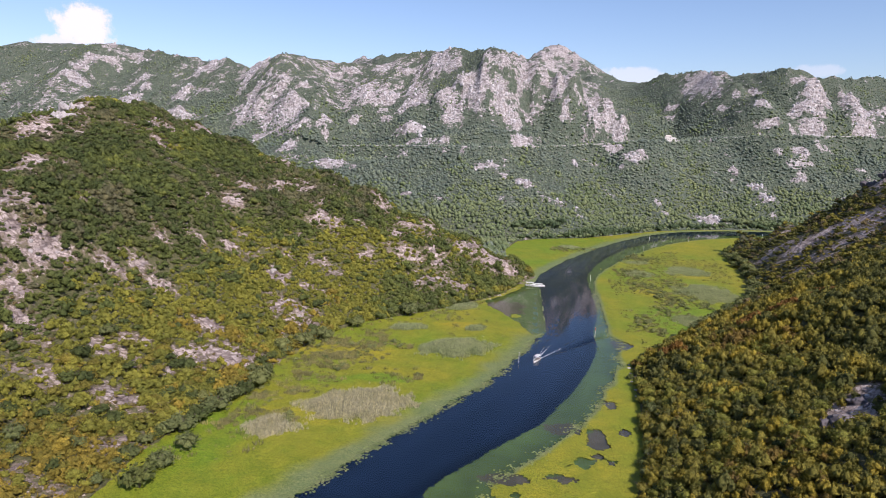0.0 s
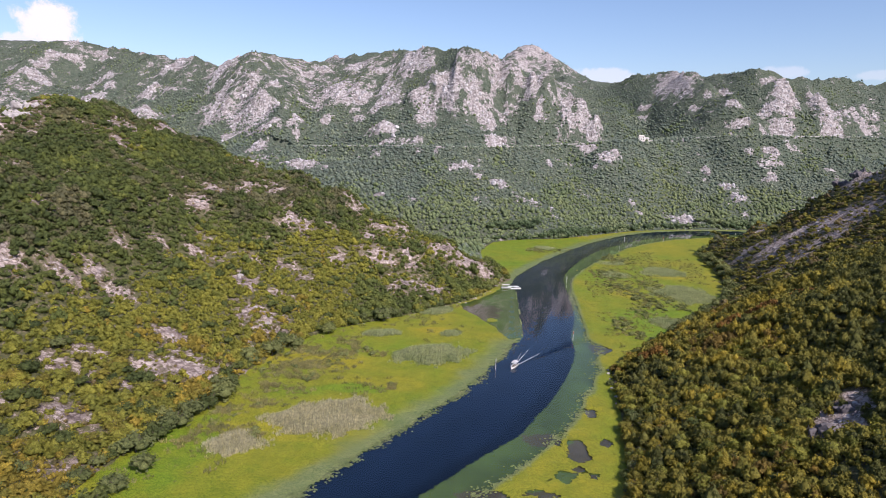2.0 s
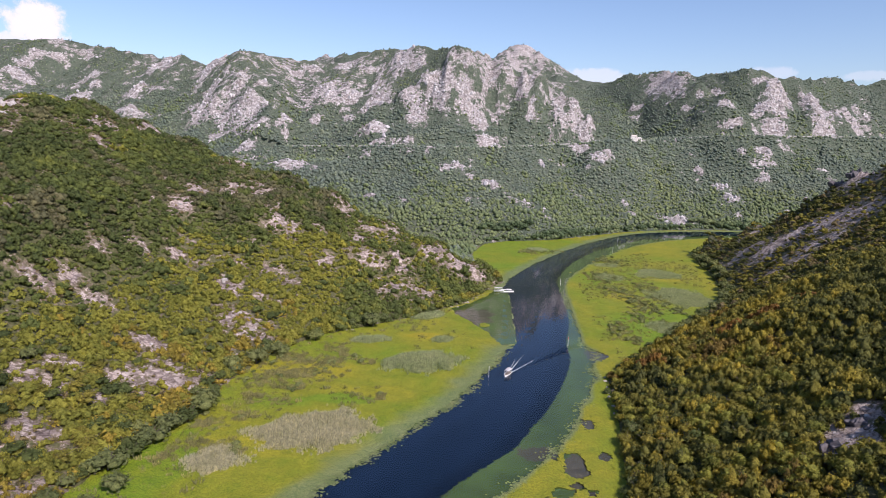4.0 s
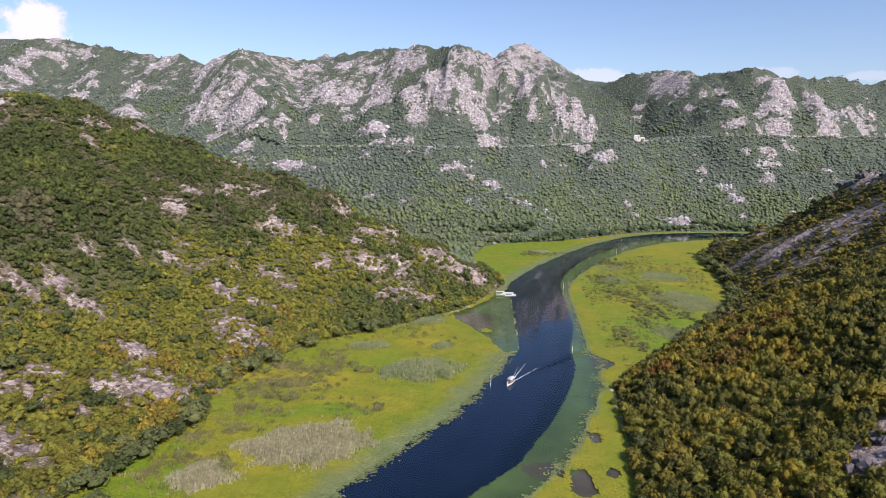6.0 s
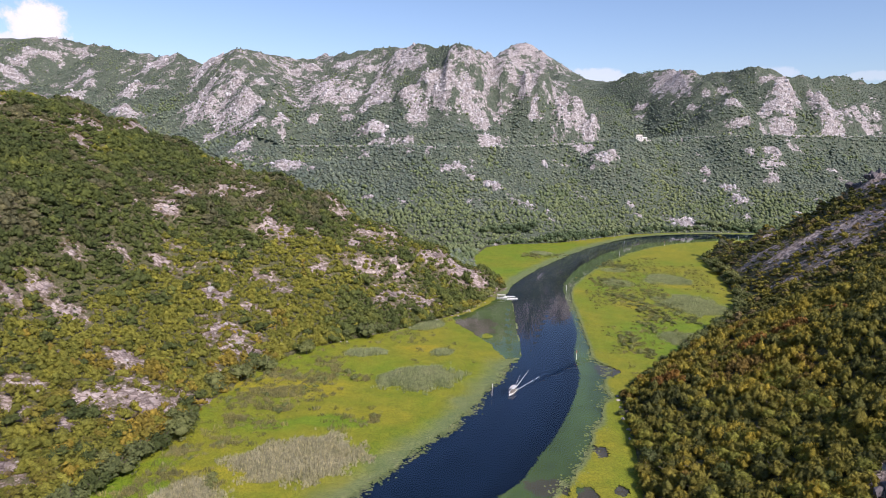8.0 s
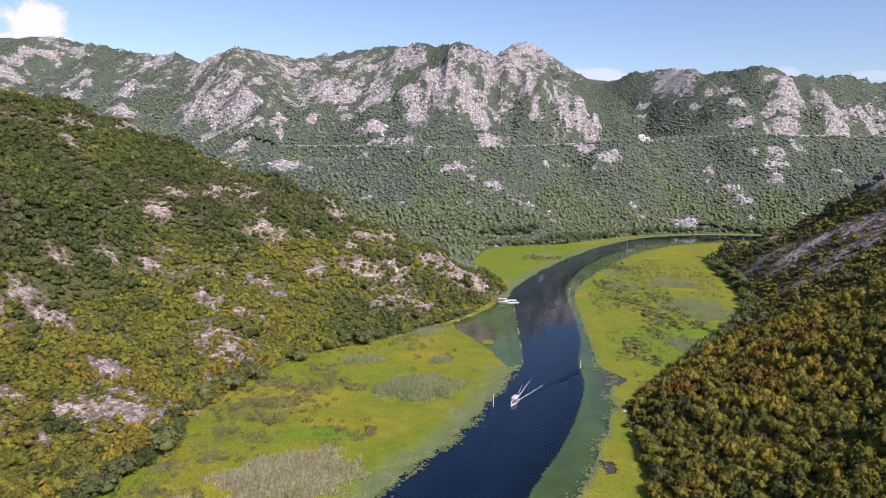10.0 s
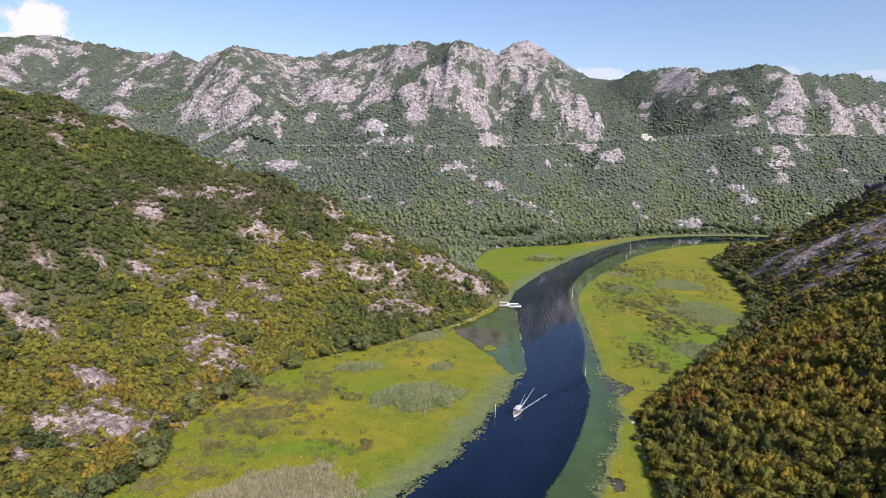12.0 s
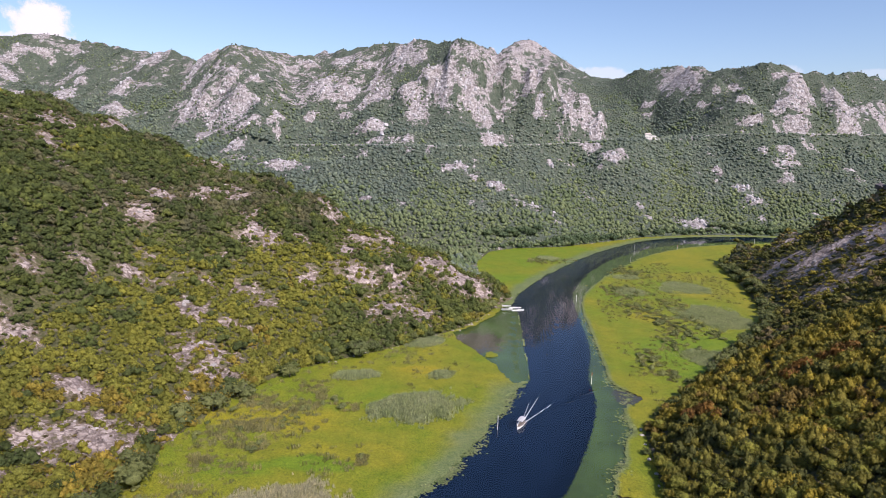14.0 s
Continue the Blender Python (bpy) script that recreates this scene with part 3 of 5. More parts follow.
LEAF_MARSH = leaf_material("marsh_bush_leaves", (0.15, 0.168, 0.07), (0.19, 0.208, 0.085), (0.235, 0.25, 0.10), 0.1)
REED_GREEN = leaf_material("green_reed_blades", (0.32, 0.365, 0.195), (0.39, 0.425, 0.24), (0.46, 0.48, 0.285), 0.1, 0.8, 0.4, 0.4)
REED = leaf_material("reed_blades", (0.46, 0.43, 0.29), (0.54, 0.50, 0.36), (0.60, 0.555, 0.42), 0.1, 0.8, 0.4, 0.4)
PADS = leaf_material("pad_leaves", (0.15, 0.20, 0.08), (0.21, 0.25, 0.11), (0.29, 0.31, 0.17), 0.2)
BANK_DARK = leaf_material("bank_dark_leaves", (0.095, 0.100, 0.036), (0.126, 0.128, 0.040), (0.165, 0.155, 0.044))
BANK_GREEN = leaf_material("bank_green_leaves", (0.180, 0.166, 0.040), (0.230, 0.202, 0.044), (0.285, 0.235, 0.048))
BANK_OLIVE = leaf_material("bank_olive_leaves", (0.245, 0.200, 0.038), (0.30, 0.238, 0.040), (0.35, 0.268, 0.042))
BANK_BROWN = leaf_material("bank_brown_leaves", (0.17, 0.118, 0.04), (0.215, 0.148, 0.042), (0.25, 0.17, 0.045))
BARK = plain("bark", (0.07, 0.055, 0.04), (0.16, 0.13, 0.10), 3)
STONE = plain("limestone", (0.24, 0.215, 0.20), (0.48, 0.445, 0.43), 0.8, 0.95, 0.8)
# paler copy of the limestone for the mountain, sunlight put into its colour
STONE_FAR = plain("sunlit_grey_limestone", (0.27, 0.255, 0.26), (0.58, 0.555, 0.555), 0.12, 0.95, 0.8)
# limestone darkened: the shade on the eastern crags is put into its colour
STONE_DARK = plain("shade_dark_limestone", (0.06, 0.054, 0.06), (0.15, 0.135, 0.14), 0.8, 0.95, 0.8)
WHITE = plain("white_paint", (0.70, 0.70, 0.69), (0.82, 0.82, 0.80), 2, 0.45, 0.1)
CANVAS = plain("white_canvas", (0.74, 0.74, 0.73), (0.84, 0.84, 0.83), 3, 0.8, 0.3)
RED = plain("red_paint", (0.42, 0.05, 0.03), (0.52, 0.08, 0.05), 2, 0.5, 0.1)
WOOD = plain("grey_wood", (0.16, 0.13, 0.10), (0.30, 0.26, 0.21), 3, 0.85, 0.4)
DARK = plain("dark_interior", (0.015, 0.015, 0.017), (0.03, 0.03, 0.032), 3, 0.6, 0.1)
PLASTER = plain("pale_plaster", (0.66, 0.62, 0.56), (0.78, 0.75, 0.70), 0.6, 0.9, 0.2)
BLEACHED = plain("bleached_tile", (0.50, 0.44, 0.37), (0.66, 0.60, 0.52), 0.8, 0.9, 0.4)
GRAVEL = plain("road_gravel", (0.26, 0.245, 0.225), (0.40, 0.38, 0.35), 0.7, 0.95, 0.5)
FOAM = plain("foam", (0.62, 0.66, 0.68), (0.85, 0.87, 0.88), 2.5, 0.6, 0.5)


# ---------------------------------------------------------------- mesh helpers
def mesh_object(name, verts, faces, mat, parent=None, shade=False):
    """An object from arrays: verts (n, 3), faces (m, 3 or 4)."""
    verts, faces = np.asarray(verts, np.float32), np.asarray(faces, np.int32)
    me = bpy.data.meshes.new(name)
    k = faces.shape[1]
    me.vertices.add(len(verts))
    me.vertices.foreach_set("co", verts.ravel())
    me.loops.add(faces.size)
    me.loops.foreach_set("vertex_index", faces.ravel())
    me.polygons.add(len(faces))
    me.polygons.foreach_set("loop_start", np.arange(0, faces.size, k, dtype=np.int32))
    me.polygons.foreach_set("use_smooth", np.full(len(faces), shade))
    me.materials.append(mat)
    me.update(calc_edges=True)
    me.validate()
    ob = new(name, me)
    if parent:
        ob.parent = parent
    return ob


def part(name, bm, mat, parent=None, label=""):
    """Links a bmesh as one mesh object, under a thing if given."""
    me = bpy.data.meshes.new(name)
    bm.to_mesh(me)
    bm.free()
    me.materials.append(mat)
    ob = new(name, me)
    if parent:
        ob.parent = parent
    if label:
        tagged(ob, label)
    return ob


def sheet(xs, ys, height):
    gx, gy = np.meshgrid(xs, ys)
    z = height(gx.ravel(), gy.ravel())
    n, k = len(xs), len(ys)
    i = (np.arange(k - 1)[:, None] * n + np.arange(n - 1)[None]).ravel()
    return np.stack([gx.ravel(), gy.ravel(), z], 1), np.stack([i, i + 1, i + n + 1, i + n], 1)


def trimmed(verts, faces):
    used = np.unique(faces)
    back = np.full(len(verts), -1, np.int64)
    back[used] = np.arange(len(used))
    return verts[used], back[faces]


def spread(parts):
    """Steps of an axis: (from, to, step) joined."""
    out = [np.arange(a, b, s) for a, b, s in parts]
    return np.concatenate(out + [[parts[-1][1]]])


# ---------------------------------------------------------------- ground
GX = spread([(-4200, -1400, 200), (-1400, -560, 12), (-560, -320, 6), (-320, 300, 3.0), (300, 720, 6), (720, 1400, 14), (1400, 4200, 200)])
GY = spread([(-900, -100, 100), (-100, 90, 19), (90, 560, 3.0), (560, 780, 5.5), (780, 1160, 4.0), (1160, 1280, 8), (1280, 1760, 12), (1760, 2400, 40), (2400, 4400, 200)])
gx, gy = np.meshgrid(GX, GY)
ground_stone = stone_share(gx.ravel(), gy.ravel())
gv, gf = sheet(GX, GY, lambda x, y: ground_height(x, y, ground_stone))
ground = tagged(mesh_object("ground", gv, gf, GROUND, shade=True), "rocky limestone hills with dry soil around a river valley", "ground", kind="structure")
ground.data.materials.append(BED)
centre = gv[gf].mean(1)
ground.data.polygons.foreach_set("material_index", (inside(centre[:, 0], centre[:, 1], floor_ring) & (centre[:, 2] < -0.25)).astype(np.int32))
layer = ground.data.attributes.new("stone", "FLOAT", "POINT")
layer.data.foreach_set("value", ground_stone.astype(np.float32))
# warm falls to 0 with distance; the mountain's ground is cooler and greyer
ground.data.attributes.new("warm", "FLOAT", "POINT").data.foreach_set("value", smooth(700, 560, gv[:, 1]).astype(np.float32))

# ---------------------------------------------------------------- river
BOAT = (11.8, 291.0)
BOAT_WAY = np.array([-0.35, -0.94]) / np.hypot(0.35, 0.94)


def wave_height(x, y):
    """The boat's spreading wake on a nearly calm river: the feathered waves of a ship's wake."""
    dx, dy = x - BOAT[0], y - BOAT[1]
    behind = np.maximum(-(dx * BOAT_WAY[0] + dy * BOAT_WAY[1]), 0.01)
    aside = np.maximum(np.abs(dx * BOAT_WAY[1] - dy * BOAT_WAY[0]), 0.05)
    root = np.sqrt(np.maximum(behind**2 - 8 * aside**2, 0))
    theta = np.arctan((behind + root) / (4 * aside))
    stiff = 9.81 / 5.1**2
    wave = stiff / np.cos(theta) ** 2
    phase = wave * (behind * np.cos(theta) + aside * np.sin(theta))
    spread_out = aside / behind
    band = smooth(0.40, 0.335, spread_out) * smooth(0.05, 0.16, spread_out) * smooth(5, 26, behind) * np.exp(-behind / 120)
    return 0.33 / wave * smooth(4.6, 3.0, wave) * band * np.sin(phase) + 0.012 * (grain(x, y, 2.2, 71) - 0.5)


wv, wf = sheet(spread([(-260, -20, 20), (-20, 0, 4), (0, 56, 0.55), (56, 910, 30)]), spread([(-600, 180, 60), (180, 286, 5), (286, 440, 0.7), (440, 910, 25)]), wave_height)
water = tagged(mesh_object("water", wv, wf, WATER, shade=True), "dark blue river water, nearly calm with a wake", "water", kind="structure")
water.visible_shadow = False

# one fine grid over the valley floor serves the floating and the drowned plants
FX, FY = spread([(-122, -20, 1.2), (-20, 62, 0.8), (62, 100, 1.2), (100, 330, 4)]), spread([(-300, 60, 6), (60, 160, 2.0), (160, 300, 0.8), (300, 480, 1.2), (480, 805, 3)])


def floor_sheet(name, keep, height, mat, label, every=1):
    v, f = sheet(FX[::every], FY[::every], height)
    mid = v[f].mean(1)
    v[:, 0] += 1.1 * (grain(v[:, 0], v[:, 1], 0.9, 141) - 0.5)
    v[:, 1] += 1.1 * (grain(v[:, 0], v[:, 1], 0.9, 143) - 0.5)
    v, f = trimmed(v, f[keep(mid[:, 0], mid[:, 1])])
    return tagged(mesh_object(name, v, f, mat, shade=True), label, "water plants", kind="stuff")


def is_shallow(x, y):
    wx, wy = x + 2.0 * (fractal(x, y, 5, 3, 81) - 0.5), y + 2.0 * (fractal(x, y, 5, 3, 83) - 0.5)
    east = inside(wx, wy, east_weed_ring)
    holes = (y < 260) & (fractal(x, y, 14, 3, 85) > 0.73) & (line_gap(x, y, lily_east) < 16)
    for cx, cy, rx, ry in MUD_SPOTS:
        east = east | (np.hypot((wx - cx) / rx, (wy - cy) / ry) + 1.6 * (fractal(x, y, 5, 4, 89) - 0.5) < 1)
    return east | inside(wx, wy, SHALLOW_WEST) | (holes & inside(x, y, floor_ring) & (x > -10))


def is_lily(x, y):
    wx, wy = x + 4.0 * (fractal(x, y, 7, 4, 91) - 0.5), y + 4.0 * (fractal(x, y, 7, 4, 93) - 0.5)
    island = np.hypot((x - 1) / 3.0, (y - 364) / 4.0) < 1
    return (inside(x, y, floor_ring) & ~inside(wx, wy, channel_ring) & ~inside(x, y, east_weed_ring) & ~is_shallow(x, y) & ~(inside(x, y, channel_ring) & (line_gap(x, y, WATER_EAST) < line_gap(x, y, WATER_WEST)))) | island


MUD_SPOTS = ((31.8, 213, 3.4, 9), (30, 203, 1.8, 2.4), (17, 185.7, 5.5, 2.4), (1.7, 183, 6, 3.2), (20, 221, 5, 3.6), (39.5, 245, 2.2, 4.6), (34, 198, 1.6, 1.8), (41.7, 221, 2, 2.6), (56, 322, 4.5, 6))
weed = floor_sheet("submerged_weed", lambda x, y: inside(x, y, floor_ring) & ~inside(x, y, channel_ring) & ((line_gap(x, y, WATER_WEST) < 12) | (x > -22)),
                   lambda x, y: -0.32 + 0.2 * (fractal(x, y, 3, 3, 87) - 0.5), WEED, "green water weed just under the surface")
lily = floor_sheet("lily_mat", is_lily, lambda x, y: 0.10 + 0.22 * fractal(x, y, 3.2, 3, 95), LILY, "dense yellow-green floating water lily leaves")
weed.data.materials.append(MUD)
mid = np.array([p.center[:2] for p in weed.data.polygons])
muddy = np.zeros(len(mid), bool)
for cx, cy, rx, ry in MUD_SPOTS + ((-6, 382, 9, 12),):
    muddy |= np.hypot((mid[:, 0] - cx) / rx, (mid[:, 1] - cy) / ry) + 1.2 * (fractal(mid[:, 0], mid[:, 1], 4, 4, 88) - 0.5) < 1.25
weed.data.polygons.foreach_set("material_index", muddy.astype(np.int32))
LILY_TONES = [(-78, 285, 26, 11, 0.45), (-53, 256, 15, 5, -0.6), (-75, 250, 12, 5, -0.2), (-100, 200, 14, 25, -0.3), (-40, 262, 14, 9, 0.25), (-30, 340, 12, 5, 0.5),
              (-60, 215, 40, 6, 0.25), (100, 355, 10, 9, -0.5), (90, 440, 10, 12, 0.3), (135, 505, 14, 10, 0.5), (30, 600, 70, 90, -0.25), (105, 430, 45, 110, -0.22)]
lx, ly = np.array([v.co.x for v in lily.data.vertices]), np.array([v.co.y for v in lily.data.vertices])
tone = 0.43 + 0.8 * (fractal(lx, ly, 28, 4, 97) - 0.5) + 0.3 * (fractal(lx, ly, 5, 3, 99) - 0.5)
for cx, cy, rx, ry, k in LILY_TONES:
    tone = tone + k * smooth(1.25, 0.7, np.hypot((lx - cx) / rx, (ly - cy) / ry) + 0.7 * (fractal(lx, ly, 9, 3, 98) - 0.5))
rim = np.minimum(line_gap(lx, ly, water_west), line_gap(lx, ly, lily_east) * 6) + 9 * (fractal(lx, ly, 10, 3, 96) - 0.5)
for key, value in (("tone", np.clip(tone, 0, 1)), ("fringe", 0.85 * smooth(13, 3, rim))):
    lily.data.attributes.new(key, "FLOAT", "POINT").data.foreach_set("value", value.astype(np.float32))


# ---------------------------------------------------------------- plants
rng = np.random.default_rng(7)


def core_shape(level, r):
    """A jittered lump: 6 faces, or 20."""
    if level == 2:
        ring = [(math.cos(a), math.sin(a), 0.05) for a in np.arange(5) * 1.2566]
        v = np.array(ring + [(0, 0, 1.0), (0, 0, -0.7)])
        f = np.array([(j, (j + 1) % 5, 5) for j in range(5)] + [((j + 1) % 5, j, 6) for j in range(5)])
        return v * r.uniform(0.78, 1.18, (len(v), 1)) * r.uniform(0.85, 1.15, 3), f
    if level == 0:
        v = np.array([(1, 0, 0), (-0.5, 0.87, 0), (-0.5, -0.87, 0), (0, 0, 1), (0, 0, -0.9)])
        f = np.array([(0, 1, 3), (1, 2, 3), (2, 0, 3), (1, 0, 4), (2, 1, 4), (0, 2, 4)])
    else:
        bm = bmesh.new()
        bmesh.ops.create_icosphere(bm, subdivisions=1, radius=1)
        v, f = np.array([q.co for q in bm.verts]), np.array([[q.index for q in p.verts] for p in bm.faces])
        bm.free()
    return v * r.uniform(0.58, 1.28, (len(v), 1)) * r.uniform(0.8, 1.2, 3), f


def crown_shape(sprays, seed, flat=0.85, size=0.42, lumps=5, level=0):
    """A crown of leaf sprays round several leafy limbs, of radius 1 with its foot at z 0."""
    r = np.random.default_rng(seed)
    a = np.arange(lumps) * 2.4 + r.uniform(0, 6.28)
    out = np.where(np.arange(lumps) == 0, 0.0, r.uniform(0.35, 0.62, lumps)) if lumps > 1 else np.zeros(1)
    centres = np.stack([out * np.cos(a), out * np.sin(a), (0.95 - 0.45 * out + r.normal(0, 0.1, lumps)) * flat], 1)
    radii = r.uniform(0.36, 0.62, lumps) if lumps > 2 else r.uniform(0.5, 0.78, lumps) if lumps == 2 else np.array([0.78])
    verts, faces = [], []
    for j in range(lumps):
        v, f = core_shape(level, r)
        faces += (f + len(verts)).tolist()
        verts += (centres[j] + v * radii[j] * ((0.86 if sprays > 150 else 0.96) if level == 2 else 1.0) * (1, 1, flat)).tolist()
    for k in range(sprays):
        j = k % lumps
        d = r.normal(0, 1, 3)
        d[2] = abs(d[2]) * 1.1 - 0.4
        d /= np.linalg.norm(d)
        c = centres[j] + d * radii[j] * (1, 1, flat) * r.uniform(0.86, 1.24)
        n = d + r.normal(0, 0.38, 3)
        n /= np.linalg.norm(n)
        u = np.cross(n, r.normal(0, 1, 3))
        u /= np.linalg.norm(u)
        w = np.cross(n, u)
        q = size * r.uniform(0.6, 1.3)
        i = len(verts)
        verts += [c + u * q, c - u * q * 0.5 + w * q * 0.7, c - u * q * 0.5 - w * q * 0.7]
        faces.append((i, i + 1, i + 2))
    return np.array(verts), np.array(faces)


def cover(name, shapes, x, y, z, size, tall, mat, label, category="woods", shade=False):
    """One joined object of many plants."""
    vs, fs, each, at = [], [], [], 0
    pick = rng.integers(0, len(shapes), len(x))
    turn = rng.uniform(0, 6.283, len(x))
    for k, (v, f) in enumerate(shapes):
        i = np.nonzero(pick == k)[0]
        if not len(i):
            continue
        c, s = np.cos(turn[i])[:, None], np.sin(turn[i])[:, None]
        w = np.stack([(v[:, 0] * c - v[:, 1] * s) * size[i, None] + x[i, None], (v[:, 0] * s + v[:, 1] * c) * size[i, None] + y[i, None],
                      v[None, :, 2] * (size * tall)[i, None] + z[i, None]], -1)
        vs.append(w.reshape(-1, 3))
        fs.append((f[None] + (np.arange(len(i)) * len(v))[:, None, None]).reshape(-1, 3) + at)
        at += len(i) * len(v)
        each.append(np.repeat(rng.random(len(i)), len(v)))
    if not vs:
        return None
    ob = mesh_object(name, np.concatenate(vs), np.concatenate(fs), mat, shade=shade)
    ob.data.attributes.new("plant", "FLOAT", "POINT").data.foreach_set("value", np.concatenate(each).astype(np.float32))
    return tagged(ob, label, category, kind="stuff")


def scattered(x0, x1, y0, y1, step):
    gx, gy = np.meshgrid(np.arange(x0, x1, step), np.arange(y0, y1, step))
    x, y = gx.ravel(), gy.ravel()
    return x + rng.uniform(-0.48, 0.48, len(x)) * step, y + rng.uniform(-0.48, 0.48, len(x)) * step


def woods(x, y, build, mats, size, thin=0.82, sink=0.12, low=0.0, mixed=0.10, low_high=(0.8, 1.15)):
    """Sorts plants on open ground into kinds and joins each kind."""
    stone = stone_share(x, y)
    keep = (~inside(x, y, floor_ring)) & (rng.random(len(x)) > stone * thin) & (bare_ground(x, y)[1] > 0.6) & (line_gap(x, y, ROAD_PLAN) > 4.6)
    x, y, stone = x[keep], y[keep], stone[keep]
    z = ground_height(x, y, stone)
    s = (size[0] + (size[1] - size[0]) * rng.random(len(x)) ** 1.5) * np.where(y > 600, 0.75 + 0.5 * fractal(x, y, 25, 2, 103), 0.72 + 0.6 * fractal(x, y, 16, 2, 103)) * (1 - np.where(y > 600, 0.42, 0.5) * stone) * np.where(y > 600, 1 - 0.35 * smooth(120, 210, z), 1.0)
    tone = 0.75 * fractal(x, y, 34, 3, 107) + 0.45 * fractal(x, y, 9, 2, 109) + rng.normal(0, mixed, len(x)) + low * smooth(58, 10, z) * np.where(y > 600, 1.0, 0.3 + 0.7 * smooth(-50, -115, x))
    edges = np.quantile(tone, np.cumsum([w for *_, w in mats])[:-1])
    kind = np.searchsorted(edges, tone)
    for k, (name, mat, label, _) in enumerate(mats):
        i = kind == k
        sprays, spray_size, lumps, level = build
        shapes = [crown_shape(sprays, 200 + 10 * k + j, rng.uniform(0.75, 1.0), spray_size, lumps, level) for j in range(8)]
        cover(name, shapes, x[i], y[i], z[i] - sink * s[i], s[i], rng.uniform(low_high[0], low_high[1], i.sum()), mat, label, shade=level == 2)


# west hill
WEST_KINDS = [("dull_scrub", LEAF_DULL, "dull grey-green scrub on the hillside", 0.13), ("dark_scrub", LEAF_DARK, "dark green oak scrub on the hillside", 0.28), ("green_scrub", LEAF_GREEN, "green hornbeam scrub on the hillside", 0.30),
              ("olive_scrub", LEAF_OLIVE, "olive-yellow autumn scrub on the hillside", 0.25), ("ochre_scrub", LEAF_OCHRE, "ochre autumn scrub on the lower hillside", 0.04)]
x, y = scattered(-365, 20, 110, 530, 2.55)
k = (inside(x, y, WEST_RING) | (line_gap(x, y, CREST_WEST) < 14)) & (x > -0.93 * y - 6)
woods(x[k], y[k], (44, 0.22, 3, 2), WEST_KINDS, (1.35, 3.9), 0.96, 0.42, 0.7, 0.085, (0.85, 1.3))
x, y = scattered(-345, 20, 110, 530, 4.4)
k = inside(x, y, WEST_RING) & (x > -0.93 * y - 6) & (stone_share(x, y) > 0.15)
woods(x[k], y[k], (26, 0.40, 2, 0), [("twiggy_scrub", LEAF_BROWN, "low brown twiggy scrub among the rocks", 1.0)], (0.8, 1.7), 0.35)
x, y = scattered(-300, 0, 150, 520, 15.0)
k = inside(x, y, WEST_RING) & (stone_share(x, y) < 0.35) & (rng.random(len(x)) < 0.75)
x, y = x[k], y[k]
size = rng.uniform(2.2, 3.9, len(x))
cover("hillside_oaks", [crown_shape(120, 270 + j, 0.95, 0.15, 5, 2) for j in range(6)], x, y, ground_height(x, y) - 0.2 * size, size, rng.uniform(0.85, 1.15, len(x)), LEAF_DARK, "rounded dark green oaks standing above the scrub", shade=True)
# east hill
x, y = scattered(30, 335, 110, 350, 2.35)
k = inside(x, y, EAST_RING) & (x < 0.60 * y + 22)
# dark species gather upslope; part of that is the bank's shading put into colour
woods(x[k], y[k], (70, 0.2, 4, 2), [
    ("dark_wood", BANK_DARK, "dark green trees on the steep bank", 0.40),
    ("green_wood", BANK_GREEN, "green trees on the steep bank", 0.36),
    ("olive_wood", BANK_OLIVE, "olive-brown autumn trees on the steep bank", 0.18),
    ("brown_wood", BANK_BROWN, "brown autumn trees on the steep bank", 0.06)], (1.0, 2.9), 0.8, 0.3, 1.5, 0.12, (1.1, 1.75))
x, y = np.concatenate([rng.normal(c, 2.0, (7, 2)) for c in ((116, 297), (123, 296), (105, 295), (71, 282), (137, 300))]).T
cover("rust_wood", [crown_shape(80, 290 + j, 0.85, 0.26, 4) for j in range(4)], x, y, ground_height(x, y), rng.uniform(1.8, 2.8, len(x)), np.full(len(x), 1.5), LEAF_RUST, "rust-red autumn shrubs on the bank")
x, y = scattered(100, 335, 350, 640, 3.4)
k = inside(x, y, EAST_RING) | (line_gap(x, y, CREST_EAST) < 12) & ~inside(x, y, floor_ring)
woods(x[k], y[k], (22, 0.28, 3, 2), [
    ("dark_shrub", BANK_DARK, "dark shrubs on the stony slope", 0.45),
    ("brown_shrub", LEAF_BROWN, "brown leafless shrubs on the stony slope", 0.20),
    ("green_shrub", BANK_GREEN, "green shrubs on the stony slope", 0.35)], (1.2, 3.2), 0.93)
# the hills out of sight of the river
x, y = scattered(-420, 335, -60, 530, 7.0)
k = (inside(x, y, EAST_RING) & (x >= 0.60 * y + 22)) | (inside(x, y, WEST_RING) & ((x <= -0.93 * y - 6) | (y < 110))) | (inside(x, y, EAST_RING) & (y < 110))
woods(x[k], y[k], (8, 0.3, 1, 0), [("hill_scrub", LEAF_GREEN, "green scrub on the hills beside the river", 1.0)], (2.0, 3.6))
# north slopes, in leaf colours that hold the haze
x, y = scattered(-1130, 900, 480, 1420, 3.45)
x, y = x + rng.uniform(-1.3, 1.3, len(x)), y + rng.uniform(-1.3, 1.3, len(x))
k = ~inside(x, y, WEST_RING) & ~inside(x, y, EAST_RING) & ((y < 640) & (x < 20) & (line_gap(x, y, CREST_WEST) > 6) | inside(x, y, NORTH_RING)) & ~inside(x, y, floor_ring) & (x > -0.93 * y - 20) & (x < 0.64 * y + 40)
